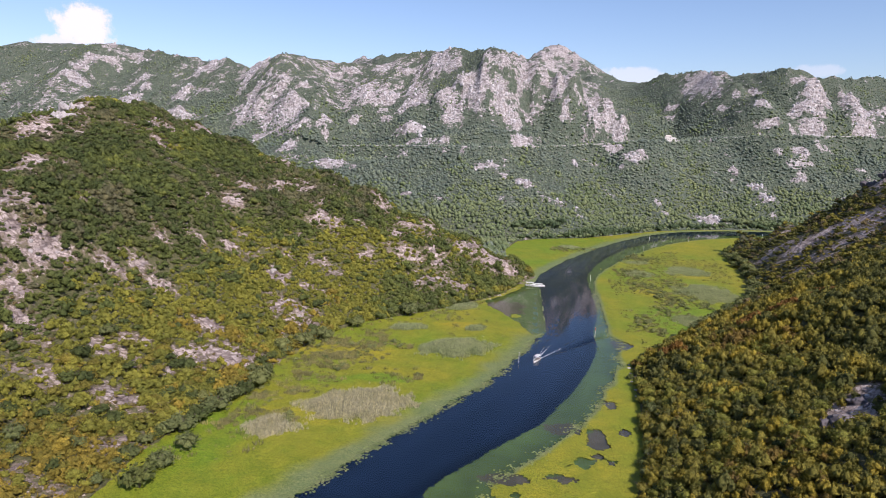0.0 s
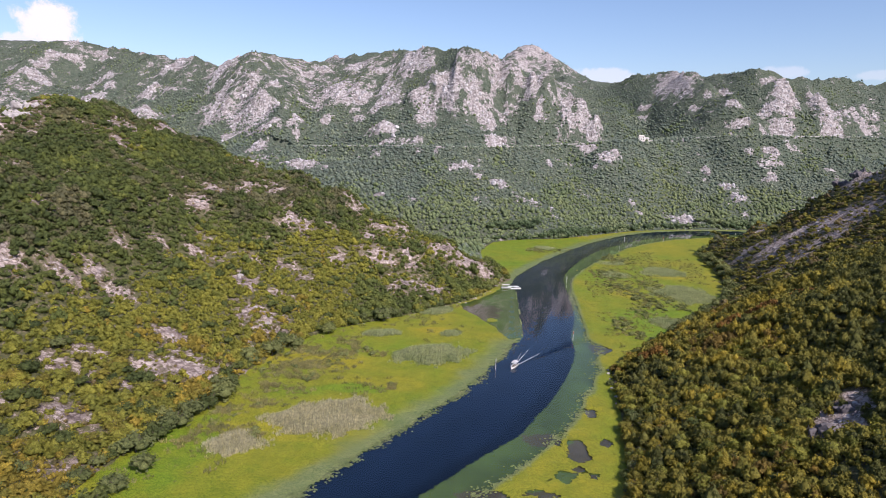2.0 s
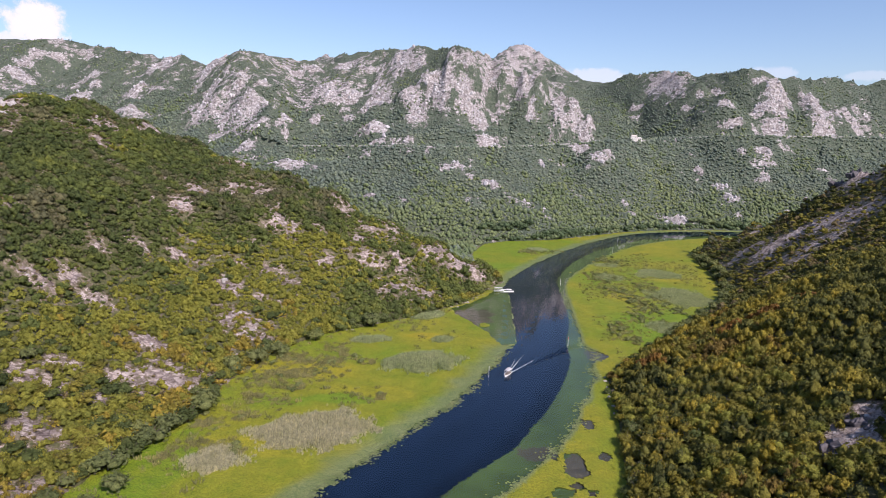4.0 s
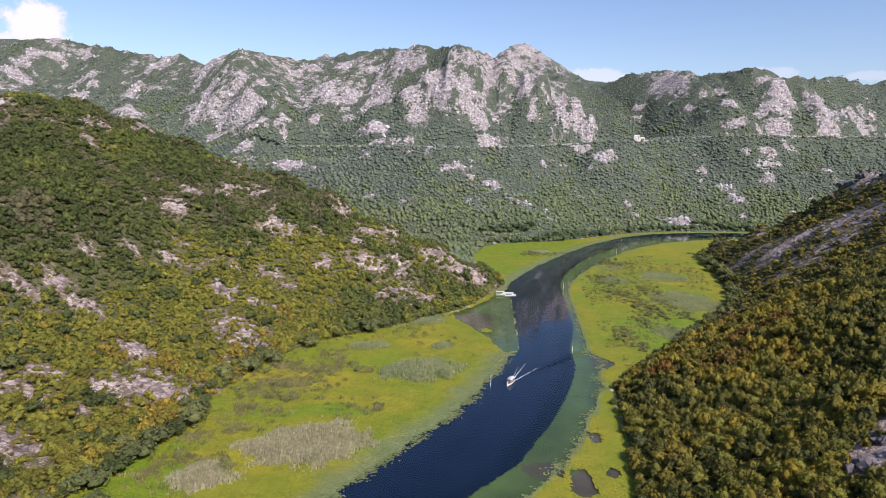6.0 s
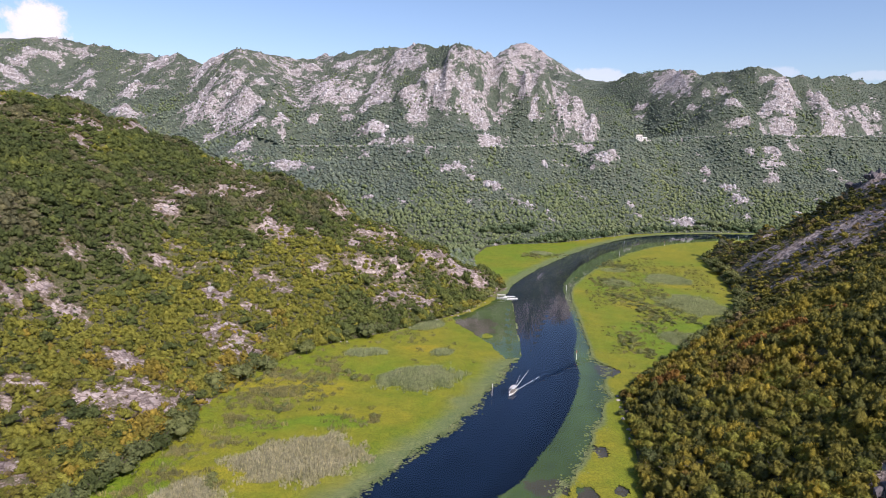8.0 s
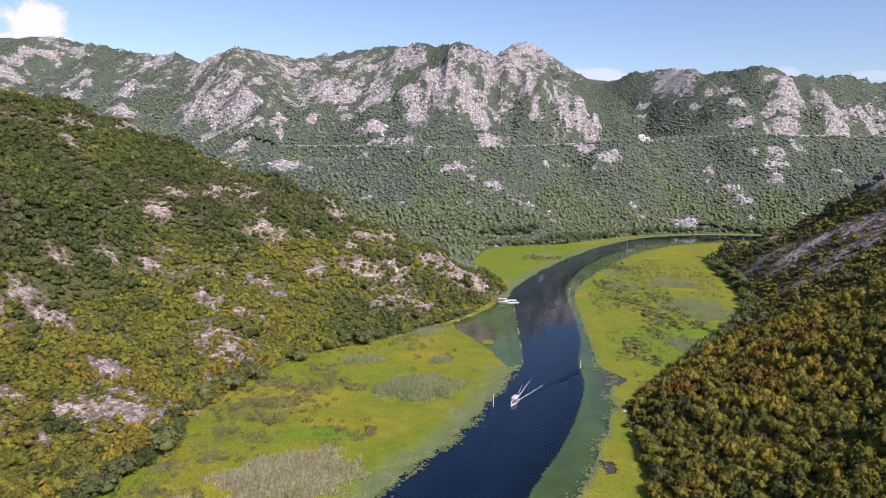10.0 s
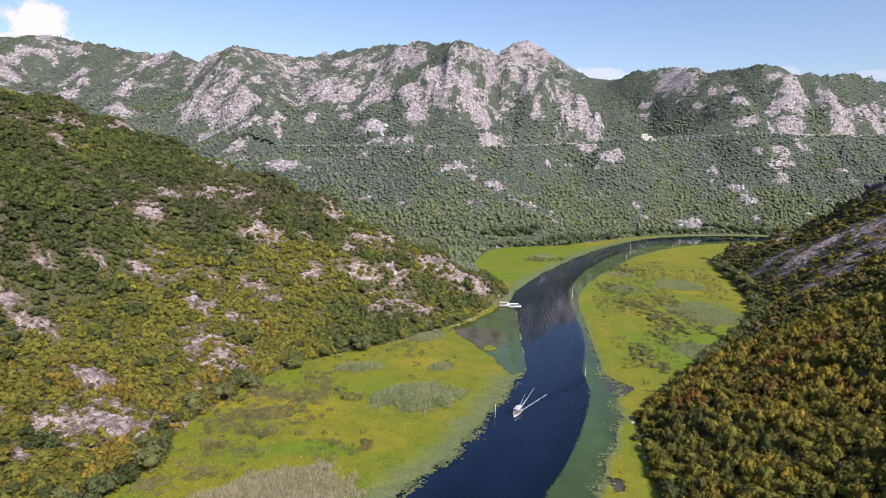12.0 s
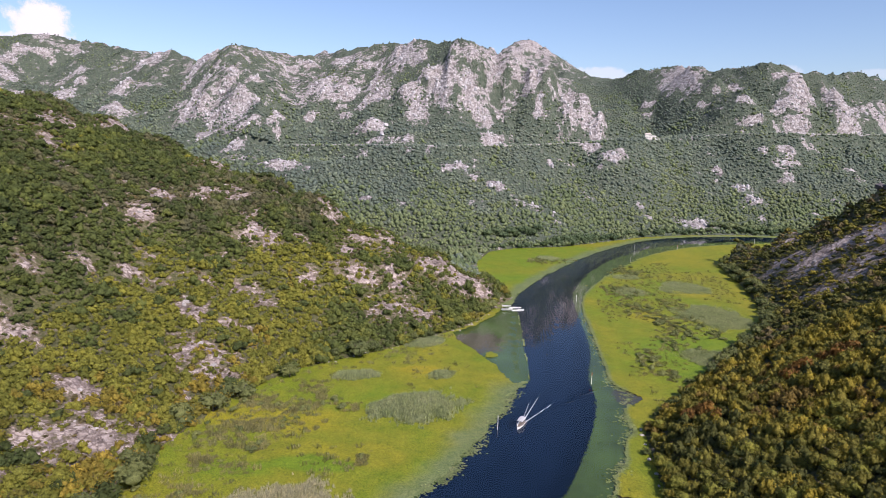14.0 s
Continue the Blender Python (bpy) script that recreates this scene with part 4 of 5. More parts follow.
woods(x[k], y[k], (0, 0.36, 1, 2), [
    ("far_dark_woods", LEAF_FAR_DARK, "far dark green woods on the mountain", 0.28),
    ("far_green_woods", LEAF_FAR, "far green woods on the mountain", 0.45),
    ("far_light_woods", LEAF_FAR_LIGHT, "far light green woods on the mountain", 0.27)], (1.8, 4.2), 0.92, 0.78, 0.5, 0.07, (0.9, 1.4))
x, y = scattered(-650, 320, 1130, 1720, 11.0)
k = ~inside(x, y, NORTH_RING) & (x > -0.5 * y)
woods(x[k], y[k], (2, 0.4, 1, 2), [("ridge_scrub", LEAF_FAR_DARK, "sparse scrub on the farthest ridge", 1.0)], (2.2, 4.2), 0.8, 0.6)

# reeds
def blade_tuft(seed, n=5):
    r = np.random.default_rng(seed)
    verts, faces = [], []
    for _ in range(n):
        c = np.array([*r.normal(0, 0.28, 2), 0])
        a = r.uniform(0, 6.283)
        w, lean = np.array([math.cos(a), math.sin(a), 0]) * 0.085, np.array([*r.normal(0, 0.25, 2), 1.0]) * r.uniform(0.7, 1.15)
        i = len(verts)
        verts += [c - w, c + w, c + lean]
        faces.append((i, i + 1, i + 2))
    return np.array(verts), np.array(faces)


TUFTS = [blade_tuft(300 + j, 11) for j in range(6)]
# centre, half-axes, turn in degrees, height
REED_BEDS = [(-58, 228, 20, 16, 25, 1.9), (-26, 301, 19, 14, 35, 2.4), (-82, 205, 10, 9, 30, 1.8), (-56, 329, 9, 6, 25, 2.1), (-30, 377, 12, 6, 40, 2.0), (-20, 336, 7, 5, 20, 1.6),
             (130, 446, 21, 24, 0, 1.8), (103, 373, 14, 11, 10, 1.9), (134, 521, 17, 18, 0, 1.5), (94, 504, 12, 12, 0, 1.2), (100, 551, 12, 10, 0, 1.2), (49, 618, 10, 11, 30, 1.4)]
for cx, cy, ra, rb, deg, tall in REED_BEDS:
    x, y = scattered(cx - ra * 1.4, cx + ra * 1.4, cy - ra * 1.4, cy + ra * 1.4, 0.62)
    c, sn = math.cos(radians(deg)), math.sin(radians(deg))
    u, v = (x - cx) * c + (y - cy) * sn, (y - cy) * c - (x - cx) * sn
    edge = np.hypot(u / ra, v / rb) + 0.9 * (fractal(x, y, 7, 3, 111) - 0.5)
    k = (rng.random(len(x)) < smooth(1.15, 0.75, edge)) & inside(x, y, floor_ring)
    size = rng.uniform(0.75, 1.1, k.sum()) * (0.6 + 0.5 * smooth(1.1, 0.5, edge[k]))
    cover("reed_bed", TUFTS, x[k], y[k], np.full(k.sum(), 0.1), size * tall * 0.55, np.full(k.sum(), 1.8), *((REED, "bed of tall dry beige reeds in the marsh") if cy < 235 else (REED_GREEN, "bed of tall grey-green reeds in the marsh")), "reeds")

# sedge and low bushes on the lily marsh
def sedge_tuft(seed, n=30):
    r = np.random.default_rng(seed)
    verts, faces = [], []
    for _ in range(n):
        a, d = r.uniform(0, 6.283), r.uniform(0, 1) ** 0.6 * 0.8
        c = np.array([math.cos(a) * d, math.sin(a) * d, 0])
        b = r.uniform(0, 6.283)
        w = np.array([math.cos(b), math.sin(b), 0]) * r.uniform(0.07, 0.13)
        i = len(verts)
        verts += [c - w, c + w, c * 1.25 + np.array([*r.normal(0, 0.1, 2), r.uniform(0.55, 1.1) * (1.15 - 0.55 * d)])]
        faces.append((i, i + 1, i + 2))
    return np.array(verts), np.array(faces)


CLUMPS = [sedge_tuft(400 + j) for j in range(6)]
x, y = scattered(-112, 10, 165, 420, 2.6)
k = inside(x, y, floor_ring) & ~inside(x, y, channel_ring) & (line_gap(x, y, water_west) > 14) & (fractal(x, y, 24, 3, 113) + 0.35 * smooth(45, 5, line_gap(x, y, SHORE_WEST)) > 0.64)
k &= (rng.random(len(x)) < 0.5) & ~is_shallow(x, y)
cover("sedge_tussocks", CLUMPS, x[k], y[k], np.full(k.sum(), 0.02), 0.6 + 1.7 * rng.random(k.sum()) ** 2, np.full(k.sum(), 0.8), SEDGE, "low grey-green sedge tussocks among the lilies", "sedge")
x, y = scattered(55, 175, 300, 620, 3.0)
k = inside(x, y, floor_ring) & is_lily(x, y) & ~inside(x, y, channel_ring) & (line_gap(x, y, lily_east) > 10) & (fractal(x, y, 26, 3, 117) + 0.25 * np.exp(-((x - 84 - (y - 380) * 0.25) / 9) ** 2) > 0.55) & (rng.random(len(x)) < 0.8) & ~is_shallow(x, y)
cover("marsh_tussocks", CLUMPS, x[k], y[k], np.full(k.sum(), 0.02), rng.uniform(0.6, 1.7, k.sum()), np.full(k.sum(), 0.9), SEDGE, "grey-green tussocks and bushes on the marsh", "sedge")

BUSHES = [crown_shape(90, 430 + j, 0.8, 0.15, 3, 2) for j in range(6)]
DENSE_CLUMPS = [sedge_tuft(460 + j, 46) for j in range(6)]
BUSH_SPOTS = [(-86, 297, 8, 6), (-73, 293, 6, 5), (-86, 278, 7, 6), (-74, 280, 8, 6), (-62, 300, 5, 4), (-90, 269, 5, 4), (-77, 265, 6, 4), (-51, 298, 3, 3), (-39, 258, 3, 3), (-87, 252, 4, 4), (-85, 237, 4, 3),
              (-95, 229, 4, 4), (-74, 251, 4, 3), (-82, 210, 6, 5), (-93, 215, 4, 4), (-98, 205, 4, 3), (-68, 314, 5, 4)]
BUSH_SPOTS_EAST = [(76, 368, 3, 12), (79, 346, 4, 9), (92, 396, 5, 12), (72, 358, 3, 11), (101, 415, 6, 12), (115, 436, 7, 11), (97, 434, 5, 11), (87, 503, 11, 14), (89, 461, 9, 13), (114, 473, 7, 10), (106, 570, 10, 14),
                   (103, 382, 3, 4), (117, 411, 6, 5), (40, 605, 8, 10)]
spots = []
for cx, cy, rx, ry in BUSH_SPOTS + BUSH_SPOTS_EAST:
    many = int(6 + rx * ry * (1.8 if cx < 0 else 0.8))
    spots.append(np.stack([rng.normal(cx, rx * 0.7, many), rng.normal(cy, ry * 0.7, many)], 1))
x, y = np.concatenate(spots).T
k = inside(x, y, floor_ring) & ~inside(x, y, channel_ring)
x, y = x[k], y[k]
low_one = rng.random(len(x)) < np.where(x < 0, 0.9, 0.5)
i = low_one
cover("marsh_tufts", DENSE_CLUMPS, x[i], y[i], np.full(i.sum(), 0.0), 0.75 + 1.3 * rng.random(i.sum()) ** 1.5, rng.uniform(0.7, 1.05, i.sum()), LEAF_SEDGE, "grassy beige tufts dotted over the lily marsh", "sedge")
i = ~low_one
cover("marsh_bushes", BUSHES, x[i], y[i], np.full(i.sum(), -0.25), 0.8 + 1.5 * rng.random(i.sum()) ** 1.5, rng.uniform(0.75, 1.15, i.sum()), LEAF_MARSH, "low grey-green rounded bushes on the lily marsh", "bushes")

# single lily pads along the open water
PAD = (np.array([(0, 0, 0.02)] + [(math.cos(a), math.sin(a), 0.0) for a in np.linspace(0.25, 6.03, 7)]), np.array([(0, j, j + 1) for j in range(1, 7)]))
pads = []
for line, reach, many in ((water_west, 1.0, 11000), (lily_east, 1.0, 4000)):
    pts = np.array([p for p in line if 140 < p[1] < 446])
    i = rng.integers(0, len(pts), many)
    off = np.abs(rng.normal(0, 1.7, many)) * reach
    a = rng.uniform(0, 6.283, many)
    pads.append(np.stack([pts[i, 0] + off * np.cos(a), pts[i, 1] + off * np.sin(a)], 1))
pads = np.concatenate(pads)
x, y = pads[:, 0], pads[:, 1]
k = inside(x, y, floor_ring) & (fractal(x, y, 6, 3, 119) + rng.normal(0, 0.06, len(x)) > 0.45) & ~((y > 328) & (y < 458) & (x > -8) & (x < 24))
cover("lily_pads", [PAD], x[k], y[k], 0.03 + 0.02 * rng.random(k.sum()) + 0.16 * is_lily(x[k], y[k]), rng.uniform(0.24, 0.5, k.sum()), np.ones(k.sum()), PADS, "scattered pale green lily pads floating on the water", "lily pads")

# boulders on the bare patches
def lump(seed, level=1):
    bm = bmesh.new()
    bmesh.ops.create_icosphere(bm, subdivisions=level, radius=1)
    r = np.random.default_rng(seed)
    stretch = r.uniform(0.6, 1.25, 3)
    for v in bm.verts:
        v.co = Vector(np.array(v.co) * stretch * (1 + r.normal(0, 0.16 if level < 2 else 0.06)))
    return bm


def lump_arrays(seed, level=1):
    bm = lump(seed, level)
    v, f = np.array([q.co for q in bm.verts]), np.array([[q.index for q in p.verts] for p in bm.faces])
    bm.free()
    return v, f


LUMPS = [lump_arrays(500 + j) for j in range(8)]
for name, box, step, size, label in (("hillside_boulders", (-330, 20, 150, 525), 2.6, (0.4, 1.5), "pale limestone boulders on the hillside"),
                                     ("slope_boulders", (50, 320, 150, 600), 3.0, (0.4, 1.5), "pale limestone boulders on the stony slope"),
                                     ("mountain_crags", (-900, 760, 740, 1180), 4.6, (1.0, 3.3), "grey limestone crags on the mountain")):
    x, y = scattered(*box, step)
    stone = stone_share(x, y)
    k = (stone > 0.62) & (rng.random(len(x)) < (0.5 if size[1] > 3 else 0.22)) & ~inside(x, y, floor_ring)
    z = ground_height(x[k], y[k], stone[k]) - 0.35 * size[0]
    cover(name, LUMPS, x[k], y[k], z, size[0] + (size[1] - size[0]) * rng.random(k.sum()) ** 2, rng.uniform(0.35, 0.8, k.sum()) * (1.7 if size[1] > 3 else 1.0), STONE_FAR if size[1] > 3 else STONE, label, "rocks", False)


pts = np.array([p for p in shore_west if 335 < p[1]] * 3 + [p for p in shore_north if 700 < p[1] < 803 and p[0] < 300] * 5)
pts = pts[rng.random(len(pts)) < 0.75]
pts = pts + rng.normal(0, 1.1, pts.shape)
cover("shore_stones", LUMPS, pts[:, 0], pts[:, 1], np.full(len(pts), 0.12), 0.25 + 0.75 * rng.random(len(pts)) ** 2, np.full(len(pts), 0.7), STONE, "pale stones along the water's edge", "rocks", False)


# ---------------------------------------------------------------- single trees
def tree_thing(name, seed, mat, label, sprays=260, flat=0.9):
    """A tree of crown radius 1: tapered trunk with limbs, and a crown."""
    r = np.random.default_rng(seed)
    root = tagged(new(name), label, "tree", "shore trees")
    bm = bmesh.new()
    for k in range(5):
        a, b = (Vector((0, 0, -0.35)), Vector((r.normal(0, 0.06), r.normal(0, 0.06), 0.75))) if k == 0 else (Vector((0, 0, 0.15 + 0.1 * k)), Vector((*r.normal(0, 0.4, 2), 1.0 + r.uniform(-0.1, 0.3))))
        wide = 0.075 if k == 0 else 0.04
        m = Matrix.Translation((a + b) / 2) @ (b - a).to_track_quat("Z", "Y").to_matrix().to_4x4()
        bmesh.ops.create_cone(bm, cap_ends=True, segments=6, radius1=wide, radius2=wide * 0.45, depth=(b - a).length, matrix=m)
    part("trunk", bm, BARK, root)
    v, f = crown_shape(sprays, seed + 1, flat, 0.13, 6, 2)
    mesh_object("crown", v, f, mat, root, True)
    return root


MODELS = [tree_thing("willow_tree", 601, LEAF_GREY, "grey-green rounded willow at the water's edge"), tree_thing("willow_tree", 605, LEAF_GREY, "grey-green rounded willow at the water's edge", 260, 1.05),
          tree_thing("oak_tree", 611, LEAF_DARK, "dark green bushy oak at the foot of the slope"), tree_thing("hornbeam_tree", 617, BANK_GREEN, "green bushy hornbeam at the foot of the slope"),
          tree_thing("hornbeam_tree", 621, LEAF_OLIVE, "olive-yellow autumn hornbeam at the foot of the slope")]
MODELS += [tree_thing("far_bank_tree", 631, LEAF_FAR_BANK, "dark rounded tree on the far bank"), tree_thing("far_bank_tree", 637, LEAF_FAR_LIGHT, "pale green rounded tree on the far bank")]
spots = []
for line, y0, y1, gap, inland, side, weights in ((shore_west, 150, 470, 6.0, (0.3, 4.0), -1, (0.30, 0.15, 0.25, 0.15, 0.15)), (shore_east, 150, 335, 4.6, (0.3, 4.5), 1, (0.15, 0.10, 0.2, 0.25, 0.3)), (shore_east, 335, 620, 4.0, (-1.0, 5.0), 1, (0.5, 0.35, 0.15, 0.0, 0.0)),
                                                (shore_north, 640, 812, 4.6, (0.5, 5.0), -1, (0.12, 0.1, 0.78, 0.0, 0.0))):
    since = 0.0
    for a, b in zip(line[:-1], line[1:]):
        step = math.hypot(b[0] - a[0], b[1] - a[1])
        since += step
        if since < gap or not y0 < a[1] < y1 or a[0] > 420:
            continue
        since = 0.0
        nx, ny = (b[1] - a[1]) / step, -(b[0] - a[0]) / step
        d = rng.uniform(*inland) * side
        spots.append((a[0] + nx * d + rng.normal(0, 0.8), a[1] + ny * d + rng.normal(0, 0.8), rng.choice(5, p=weights)))
for box_, step, weights in (((42, 100, 168, 262), 4.8, (0.0, 0.0, 0.10, 0.40, 0.50)), ((-160, -112, 160, 250), 6.0, (0.08, 0.0, 0.25, 0.3, 0.37))):
    x, y = scattered(*box_, step)
    k = ~inside(x, y, floor_ring) & (stone_share(x, y) < 0.3) & (x < 0.60 * y + 10)
    spots += [(a, b, rng.choice(5, p=weights)) for a, b in zip(x[k], y[k])]
ROW = [(-4 + 7.0 * k, 668 + 3.6 * k + 4 * (k % 2)) for k in range(8)] + [(62 + 8.0 * k, 684 + 6.6 * k) for k in range(6)] + [(248 + 8.0 * k, 809 + 4 * (k % 2)) for k in range(15)]
BIG = [(-102, 243), (-106, 276), (-106, 221), (-108, 202), (-100, 287), (-83, 323), (-107, 211), (-103, 228), (-111, 194), (-102, 183), (-104, 172), (-104, 160), (-60, 352), (-100, 236), (-94, 300)]
spots += [(px + 0.5, py + 1.0, (0, 1, 0, 2)[n % 4]) for n, (px, py) in enumerate(BIG)]
first_row = len(spots)
spots += [(px, py, 2 if px < 150 else n % 2) for n, (px, py) in enumerate(ROW)]
heights = np.maximum(ground_height(np.array([p[0] for p in spots]), np.array([p[1] for p in spots])), 0.05)
for n, (px, py, kind) in enumerate(spots):
    kind = (6, 6, 5, 5, 5)[kind] if py > 640 else kind
    z = float(heights[n])
    size = rng.uniform(5.0, 7.0) if n >= first_row else rng.uniform(4.0, 6.2) if n >= first_row - len(BIG) else rng.uniform(1.9, 3.4) * (1.75 if py > 600 else 1.15 if px < 0 else 1.35 if py > 345 else 0.95)
    copy_thing(MODELS[kind], Matrix.Translation((px, py, z)) @ Matrix.Rotation(rng.uniform(0, 6.28), 4, "Z") @ Matrix.Diagonal((size, size, size * rng.uniform(0.8, 1.1), 1)))
for n, ob in enumerate(MODELS):
    px, py = -112 + 2 * n, 140 - 6 * n
    z = float(ground_height(np.array([px - 6.0]), np.array([float(py)]))[0])
    ob.matrix_basis = Matrix.Translation((px - 6.0, py, z)) @ Matrix.Diagonal((2.5, 2.5, 2.4, 1))


# ---------------------------------------------------------------- boats, posts, jetty
def box(bm, x0, x1, y0, y1, z0, z1):
    bmesh.ops.create_cube(bm, size=1, matrix=Matrix.Translation(((x0 + x1) / 2, (y0 + y1) / 2, (z0 + z1) / 2)) @ Matrix.Diagonal((x1 - x0, y1 - y0, z1 - z0, 1)))
    return bm


def hull_mesh(length, wide, deep, wall=0.09):
    """A boat's hull along +y, open above, with a thick side."""
    bm = bmesh.new()
    rows = []
    for k in range(13):
        t = k / 12
        w = wide / 2 * (1 - max(0, (t - 0.45) / 0.55) ** 2.2) * (0.86 + 0.14 * min(1, t * 4)) + 0.02
        top = deep * (0.75 + 0.45 * t * t)
        y = (t - 0.5) * length
        rows.append([bm.verts.new(p) for p in ((-w, y, top), (-w * 0.82, y, 0.05), (0, y, -0.22), (w * 0.82, y, 0.05), (w, y, top),
                                               (max(w - wall, 0.005), y, top), (max(w * 0.8 - wall, 0.004), y, 0.2), (-max(w * 0.8 - wall, 0.004), y, 0.2), (-max(w - wall, 0.005), y, top))])
    for a, b in zip(rows[:-1], rows[1:]):
        for j in range(9):
            bm.faces.new((a[j], a[(j + 1) % 9], b[(j + 1) % 9], b[j]))
    bm.faces.new(rows[0][::-1])
    bm.faces.new(rows[-1])
    return bm


def canopy_boat(name, label, length=7.6, wide=2.3, roof=(-2.6, 1.6)):
    root = tagged(new(name), label, "boat")
    part("hull", hull_mesh(length, wide, 0.75), WHITE, root)
    part("deck", box(bmesh.new(), -wide * 0.33, wide * 0.33, -length * 0.44, length * 0.34, 0.2, 0.26), WOOD, root, "grey wooden deck")
    bm = bmesh.new()
    n, half = 8, wide * 0.48
    under = [[bm.verts.new((half * (2 * j / n - 1), y, 2.12 + 0.22 * (1 - (2 * j / n - 1) ** 2))) for j in range(n + 1)] for y in np.linspace(roof[0], roof[1], 5)]
    faces = [bm.faces.new((a[j], a[j + 1], b[j + 1], b[j])) for a, b in zip(under[:-1], under[1:]) for j in range(n)]
    bmesh.ops.solidify(bm, geom=faces, thickness=0.06)
    part("canopy", bm, CANVAS, root, "white canvas canopy")
    for sx in (-1, 1):
        for y in (roof[0] + 0.15, (roof[0] + roof[1]) / 2, roof[1] - 0.15):
            bm = bmesh.new()
            bmesh.ops.create_cone(bm, cap_ends=True, segments=8, radius1=0.03, radius2=0.03, depth=1.72, matrix=Matrix.Translation((sx * wide * 0.43, y, 1.30)))
            part("post", bm, WHITE, root)
    for y in (-1.9, -0.7, 0.5):
        part("bench", box(bmesh.new(), -wide * 0.36, wide * 0.36, y - 0.2, y + 0.2, 0.5, 0.58), WOOD, root, "plain wooden bench")
    bm = box(bmesh.new(), -0.2, 0.2, -length / 2 - 0.4, -length / 2 + 0.02, 0.45, 0.95)
    motor = part("outboard_motor", bm, DARK, root, "black outboard motor")
    part("shaft", box(bmesh.new(), -0.07, 0.07, -length / 2 - 0.28, -length / 2 - 0.1, -0.4, 0.47), DARK, motor)
    return root


boat = canopy_boat("motor_boat", "small white motor boat with a white canopy on the river")
turn = math.atan2(-BOAT_WAY[0], BOAT_WAY[1])
boat.matrix_basis = Matrix.Translation((*BOAT, 0.0)) @ Matrix.Rotation(turn, 4, "Z")
moored = canopy_boat("moored_boat", "white covered boat moored at the bank", 6.8, 2.4, (-3.0, 2.2))
moored.matrix_basis = Matrix.Translation((10.0, 446.5, 0)) @ Matrix.Rotation(radians(-82), 4, "Z")
skiff = tagged(new("rowing_boat"), "long low white rowing boat moored beside another", "boat")
part("hull", hull_mesh(7.2, 1.5, 0.55), WHITE, skiff)
for y in (-1.8, 0.0, 1.6):
    part("thwart", box(bmesh.new(), -0.55, 0.55, y - 0.14, y + 0.14, 0.36, 0.41), WOOD, skiff, "grey wooden thwart")
skiff.matrix_basis = Matrix.Translation((15.0, 450.5, 0)) @ Matrix.Rotation(radians(-84), 4, "Z")
low = copy_thing(skiff, Matrix.Translation((16.6, 444.6, 0)) @ Matrix.Rotation(radians(-70), 4, "Z"))
jetty = tagged(new("jetty"), "short grey wooden jetty from the bank", "jetty")
for k in range(14):
    part("plank", box(bmesh.new(), 0.42 * k, 0.42 * k + 0.38, -0.7, 0.7, 0.45, 0.5), WOOD, jetty)
for x0 in (0.6, 3.0, 5.4):
    for y0 in (-0.6, 0.6):
        bm = bmesh.new()
        bmesh.ops.create_cone(bm, cap_ends=True, segments=8, radius1=0.09, radius2=0.08, depth=2.2, matrix=Matrix.Translation((x0, y0, -0.4)))
        part("pile", bm, WOOD, jetty)
jetty.matrix_basis = Matrix.Translation((0.2, 449.0, 0)) @ Matrix.Rotation(radians(-6), 4, "Z")


def marker_post(x, y, tall, mat, label):
    root = tagged(new("marker_post"), label, "marker post", "channel markers")
    bm = bmesh.new()
    bmesh.ops.create_cone(bm, cap_ends=True, segments=10, radius1=0.11, radius2=0.08, depth=tall + 1.5, matrix=Matrix.Translation((0, 0, (tall - 1.5) / 2)))
    part("pole", bm, WHITE, root)
    bm = bmesh.new()
    bmesh.ops.create_cone(bm, cap_ends=True, segments=10, radius1=0.125, radius2=0.115, depth=tall * 0.3, matrix=Matrix.Translation((0, 0, tall * 0.82)))
    part("band", bm, mat, root)
    root.location = (x, y, 0)
    return root


for px, py, tall, mat, label in ((3.6, 288, 4.6, WHITE, "tall white channel marker post in the water"), (43, 334.5, 4.8, RED, "tall channel marker post with a red top"),
                                 (54, 472, 4.6, WHITE, "tall white channel marker post in the water"), (118, 618, 4.6, WHITE, "tall white channel marker post in the water"),
                                 (176, 688, 4.6, RED, "tall channel marker post with a red top"), (135, 682, 4.4, WHITE, "tall white channel marker post in the water"),
                                 (268, 742, 4.6, WHITE, "tall white channel marker post in the water")):
    marker_post(px, py, tall, mat, label)

# foam of the wake: a middle trail and two arms
def foam_trail(aside, far, w0, w1):
    vs, fs = [], []
    for k in range(61):
        t = k / 60
        b = 3.0 + far * t
        mid = np.array(BOAT) - BOAT_WAY * b + np.array([BOAT_WAY[1], -BOAT_WAY[0]]) * (aside * b)
        half = np.array([BOAT_WAY[1], -BOAT_WAY[0]]) * (w0 + (w1 - w0) * t) * (0.55 + 0.9 * float(grain(b, aside * 40, 1.1, 131)))
        for q in (mid - half, mid + half):
            vs.append((*q, float(wave_height(q[0], q[1])) + 0.10))
    for k in range(60):
        fs.append((2 * k, 2 * k + 1, 2 * k + 3, 2 * k + 2))
    return vs, fs


vs, fs = [], []
for aside, far, w0, w1 in ((0.06, 24, 0.16, 0.03), (-0.22, 20, 0.20, 0.04), (0.16, 17, 0.10, 0.02)):
    v, f = foam_trail(aside, far, w0, w1)
    fs += [tuple(i + len(vs) for i in q) for q in f]
    vs += v
tagged(mesh_object("wake_foam", vs, fs, FOAM), "white foam trailing behind the boat", "foam", kind="stuff")

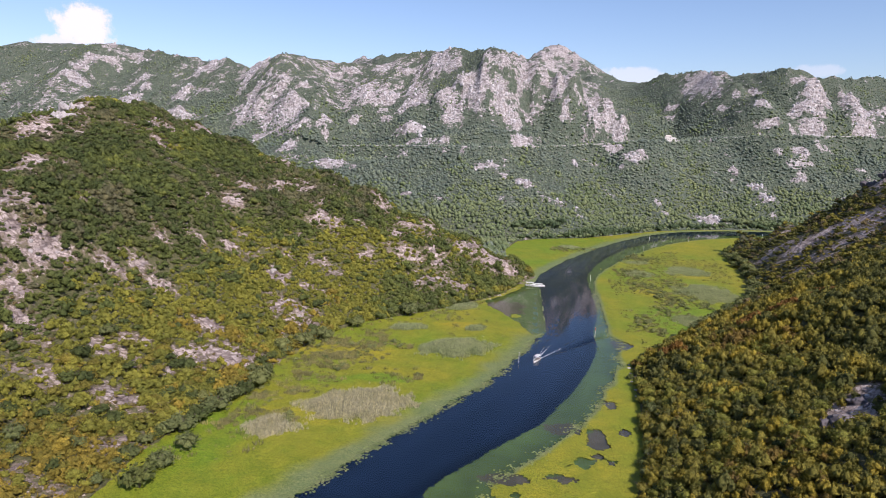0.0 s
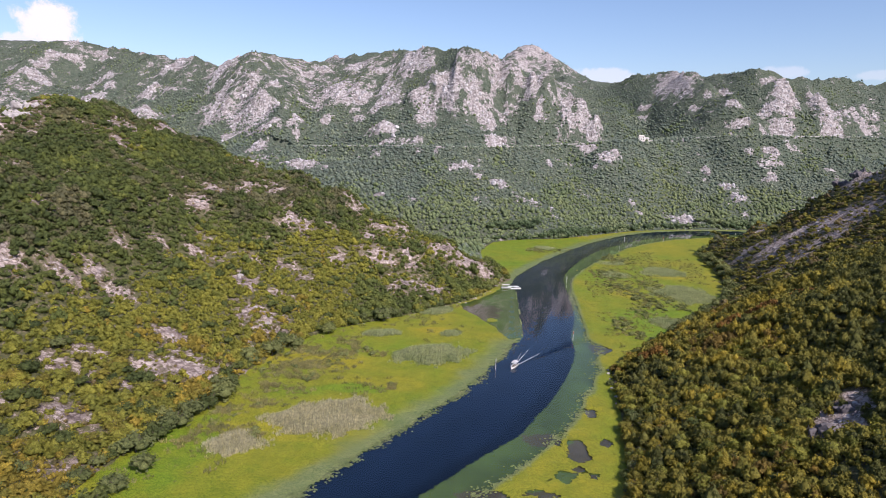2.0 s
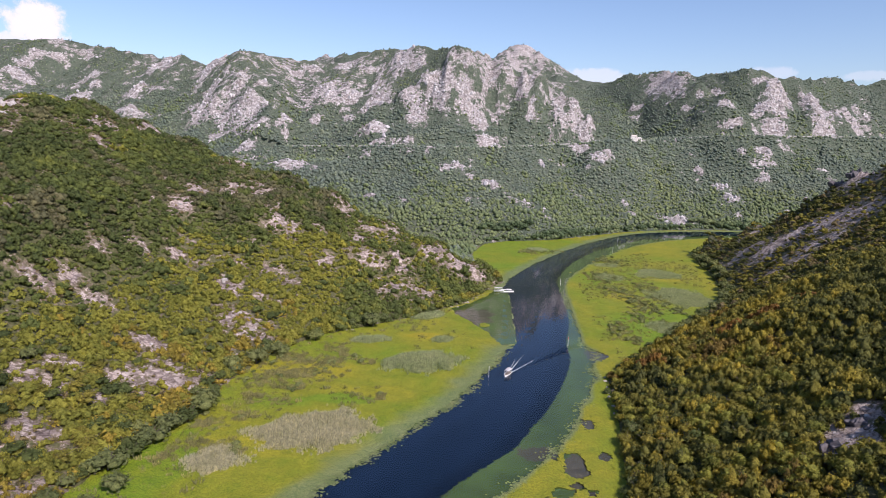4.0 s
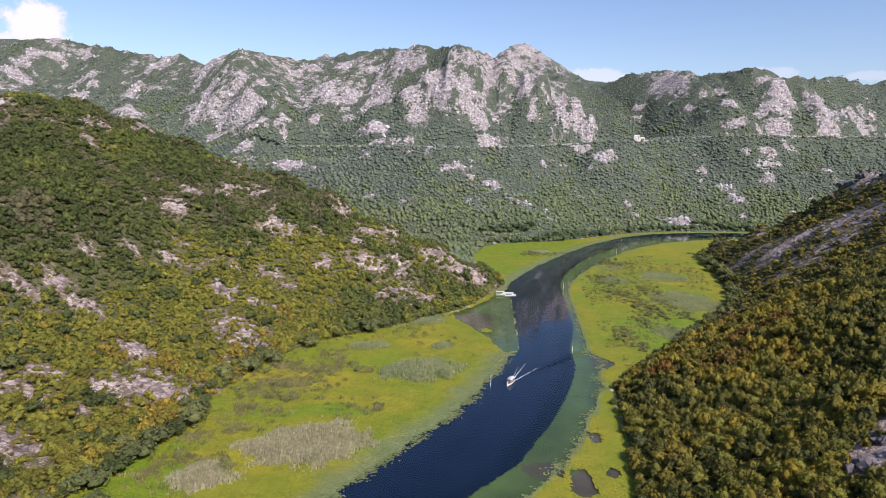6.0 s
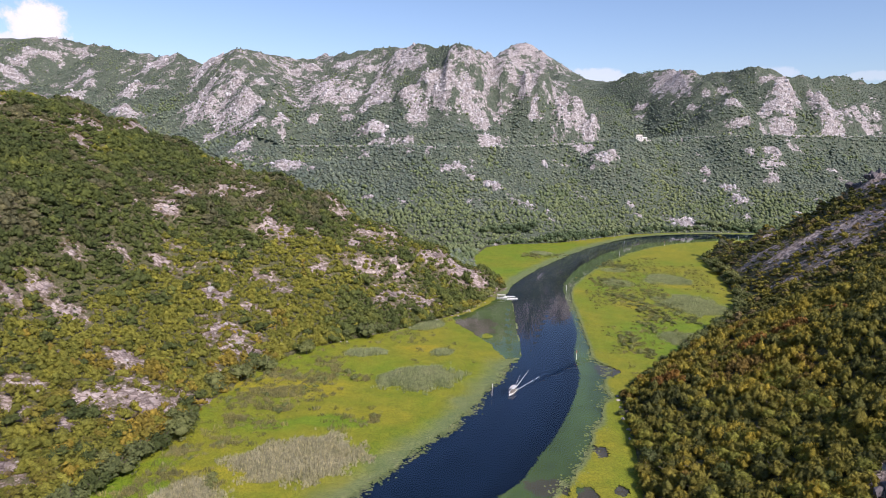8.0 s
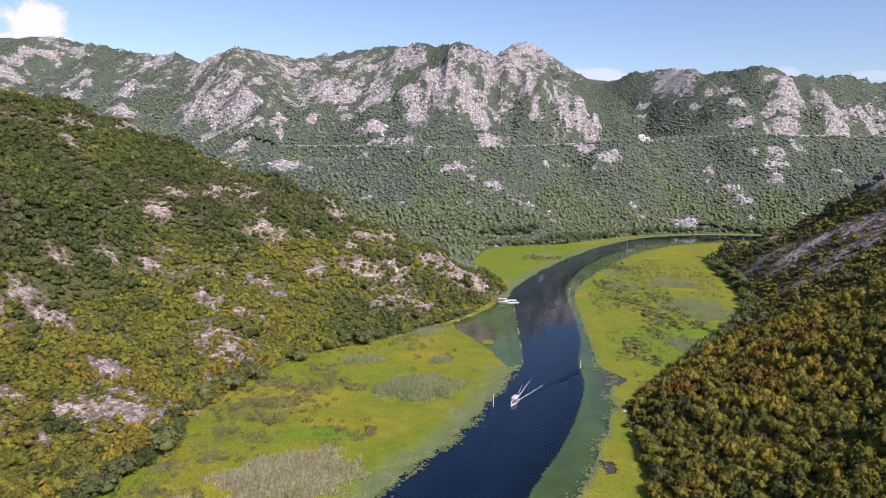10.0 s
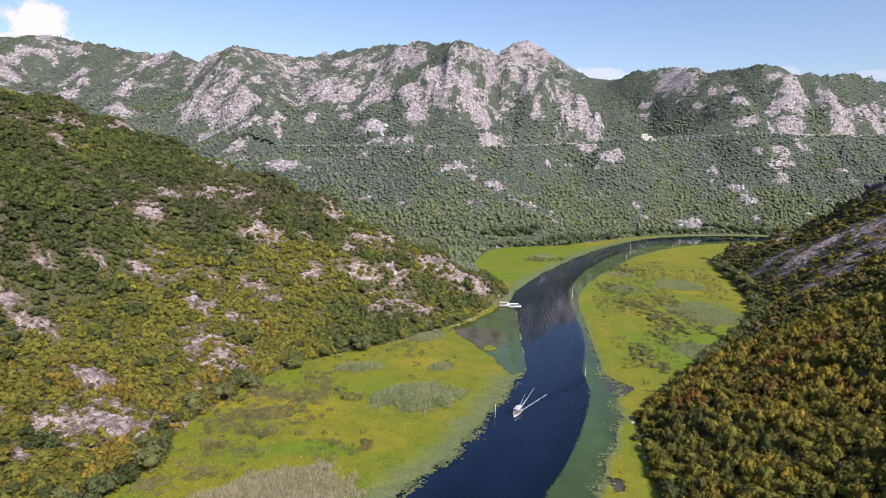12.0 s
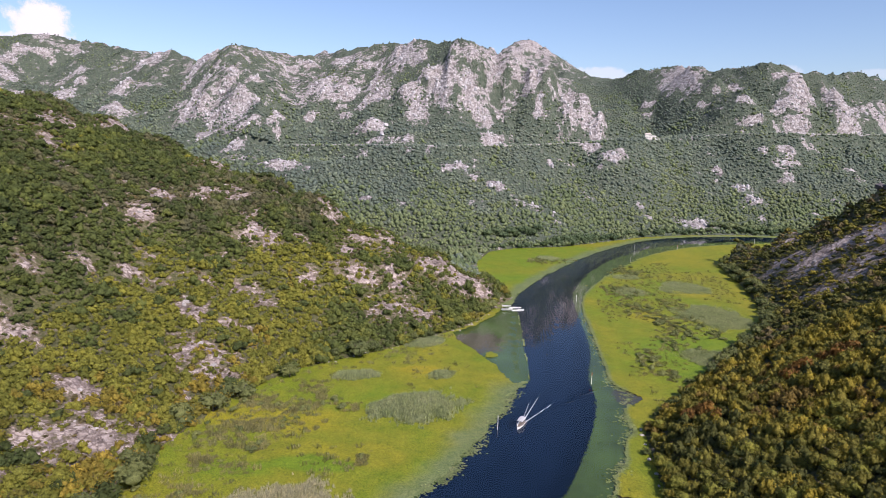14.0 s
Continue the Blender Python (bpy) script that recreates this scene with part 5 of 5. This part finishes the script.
# ---------------------------------------------------------------- road and house on the mountain
vs = []
for off, up in ((-1.5, 0.0), (-1.3, 0.7), (1.0, 0.7), (1.4, 1.3)):
    px, py = np.array([p[0] for p in ROAD_PLAN], float), np.array([p[1] for p in ROAD_PLAN])
    vs.append(np.stack([px, py + off, evened(ground_height(px, py)) * 0.5 + 0.5 * ground_height(px, py) + off * 0.1 + up], 1))
vs = np.stack(vs, 1).reshape(-1, 3)
n = len(ROAD_PLAN)
fs = [(4 * k + j, 4 * k + 4 + j, 4 * k + 5 + j, 4 * k + 1 + j) for k in range(n - 1) for j in range(3)]
tagged(mesh_object("road", vs, fs, GRAVEL), "narrow pale mountain road with cut banks", "road", kind="structure")


def small_house(x, y, z, turn):
    root = tagged(new("house"), "small pale stone house with a low annex by the road", "house")
    for name, x0, x1, y0, y1, top, ridge in (("main", -6.5, 2.0, -4, 4, 5.6, 7.6), ("annex", 2.0, 8.5, -3.4, 3.2, 3.0, 4.2)):
        part("wall", box(bmesh.new(), x0, x1, y0, y1, -3, top), PLASTER, root)
        bm = bmesh.new()
        mid = (y0 + y1) / 2
        v = [bm.verts.new(p) for p in ((x0 - 0.4, y0 - 0.4, top - 0.1), (x1 + 0.4, y0 - 0.4, top - 0.1), (x1 + 0.4, y1 + 0.4, top - 0.1), (x0 - 0.4, y1 + 0.4, top - 0.1), (x0 + 1.6, mid, ridge), (x1 - 1.2, mid, ridge))]
        for f in ((0, 1, 5, 4), (2, 3, 4, 5), (0, 4, 3), (1, 2, 5), (3, 2, 1, 0)):
            bm.faces.new([v[i] for i in f])
        part("roof", bm, BLEACHED if name == "main" else PLASTER, root, "sun-bleached pale roof")
        for wx in ((-4.9, -2.4, 0.2) if name == "main" else (4.2, 6.8)):
            pane = part("window", box(bmesh.new(), wx - 0.45, wx + 0.45, y0 - 0.06, y0 + 0.04, 0.9, 2.2), DARK, root)
            part("sill", box(bmesh.new(), wx - 0.55, wx + 0.55, y0 - 0.2, y0 + 0.04, 0.78, 0.9), PLASTER, pane)
    part("door", box(bmesh.new(), -0.5, 0.5, -4.08, -3.95, 3.2, 5.2), WOOD, root)
    part("terrace", box(bmesh.new(), 8.5, 19, -4.6, 1.0, -3.5, -0.4), PLASTER, root, "pale terrace wall")
    root.matrix_basis = Matrix.Translation((x, y, z)) @ Matrix.Rotation(radians(turn), 4, "Z")
    return root


hx, hy = 211.0, float(np.interp(211, *zip(*ROAD_PLAN))) + 7
small_house(hx, hy, float(ground_height(np.array([hx]), np.array([hy]))[0]) + 2.5, -6)

# ---------------------------------------------------------------- rocks that stand out
def rock_outcrop(x, y, size, seed, label, mat=None):
    """A crag of weathered angular blocks."""
    r = np.random.default_rng(seed)
    root = tagged(new("rock_outcrop"), label, "rock", "outcrops")
    for k in range(12):
        bm = lump(seed + k, 1)
        tall = r.uniform(0.3, 0.75) * (1.0 - 0.5 * min(1, k / 13))
        bmesh.ops.transform(bm, verts=bm.verts, matrix=Matrix.Translation((*r.normal(0, 0.42, 2), -0.1)) @ Matrix.Diagonal((r.uniform(0.25, 0.45), r.uniform(0.25, 0.45), tall, 1)))
        part("block", bm, mat or STONE, root)
    z = float(ground_height(np.array([x]), np.array([y]))[0])
    root.matrix_basis = Matrix.Translation((x, y, z)) @ Matrix.Rotation(seed, 4, "Z") @ Matrix.Diagonal((*size, 1))
    return root


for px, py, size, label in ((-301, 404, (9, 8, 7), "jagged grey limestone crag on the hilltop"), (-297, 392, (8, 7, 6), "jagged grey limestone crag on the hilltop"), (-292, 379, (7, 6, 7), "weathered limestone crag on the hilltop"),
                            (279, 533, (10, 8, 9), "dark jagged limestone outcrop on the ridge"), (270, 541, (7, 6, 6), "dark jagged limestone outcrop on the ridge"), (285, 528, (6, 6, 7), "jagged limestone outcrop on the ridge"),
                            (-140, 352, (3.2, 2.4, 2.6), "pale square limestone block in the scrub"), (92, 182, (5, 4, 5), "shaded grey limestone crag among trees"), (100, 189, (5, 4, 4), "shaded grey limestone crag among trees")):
    # crags east of the river use the shade-darkened stone
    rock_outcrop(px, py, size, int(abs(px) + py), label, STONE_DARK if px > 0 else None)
for k, (px, py) in enumerate(((55, 292), (54.5, 288), (54, 281), (53.5, 275), (53, 271), (53, 262), (52, 255))):
    bm = lump(700 + k, 2)
    ob = tagged(part("boulder", bm, STONE), "pale boulder lying at the water's edge", "rock", "shore boulders")
    ob.matrix_basis = Matrix.Translation((px - 1.2, py, 0.25)) @ Matrix.Diagonal((0.7 + 0.1 * (k % 3), 0.6, 0.5, 1))
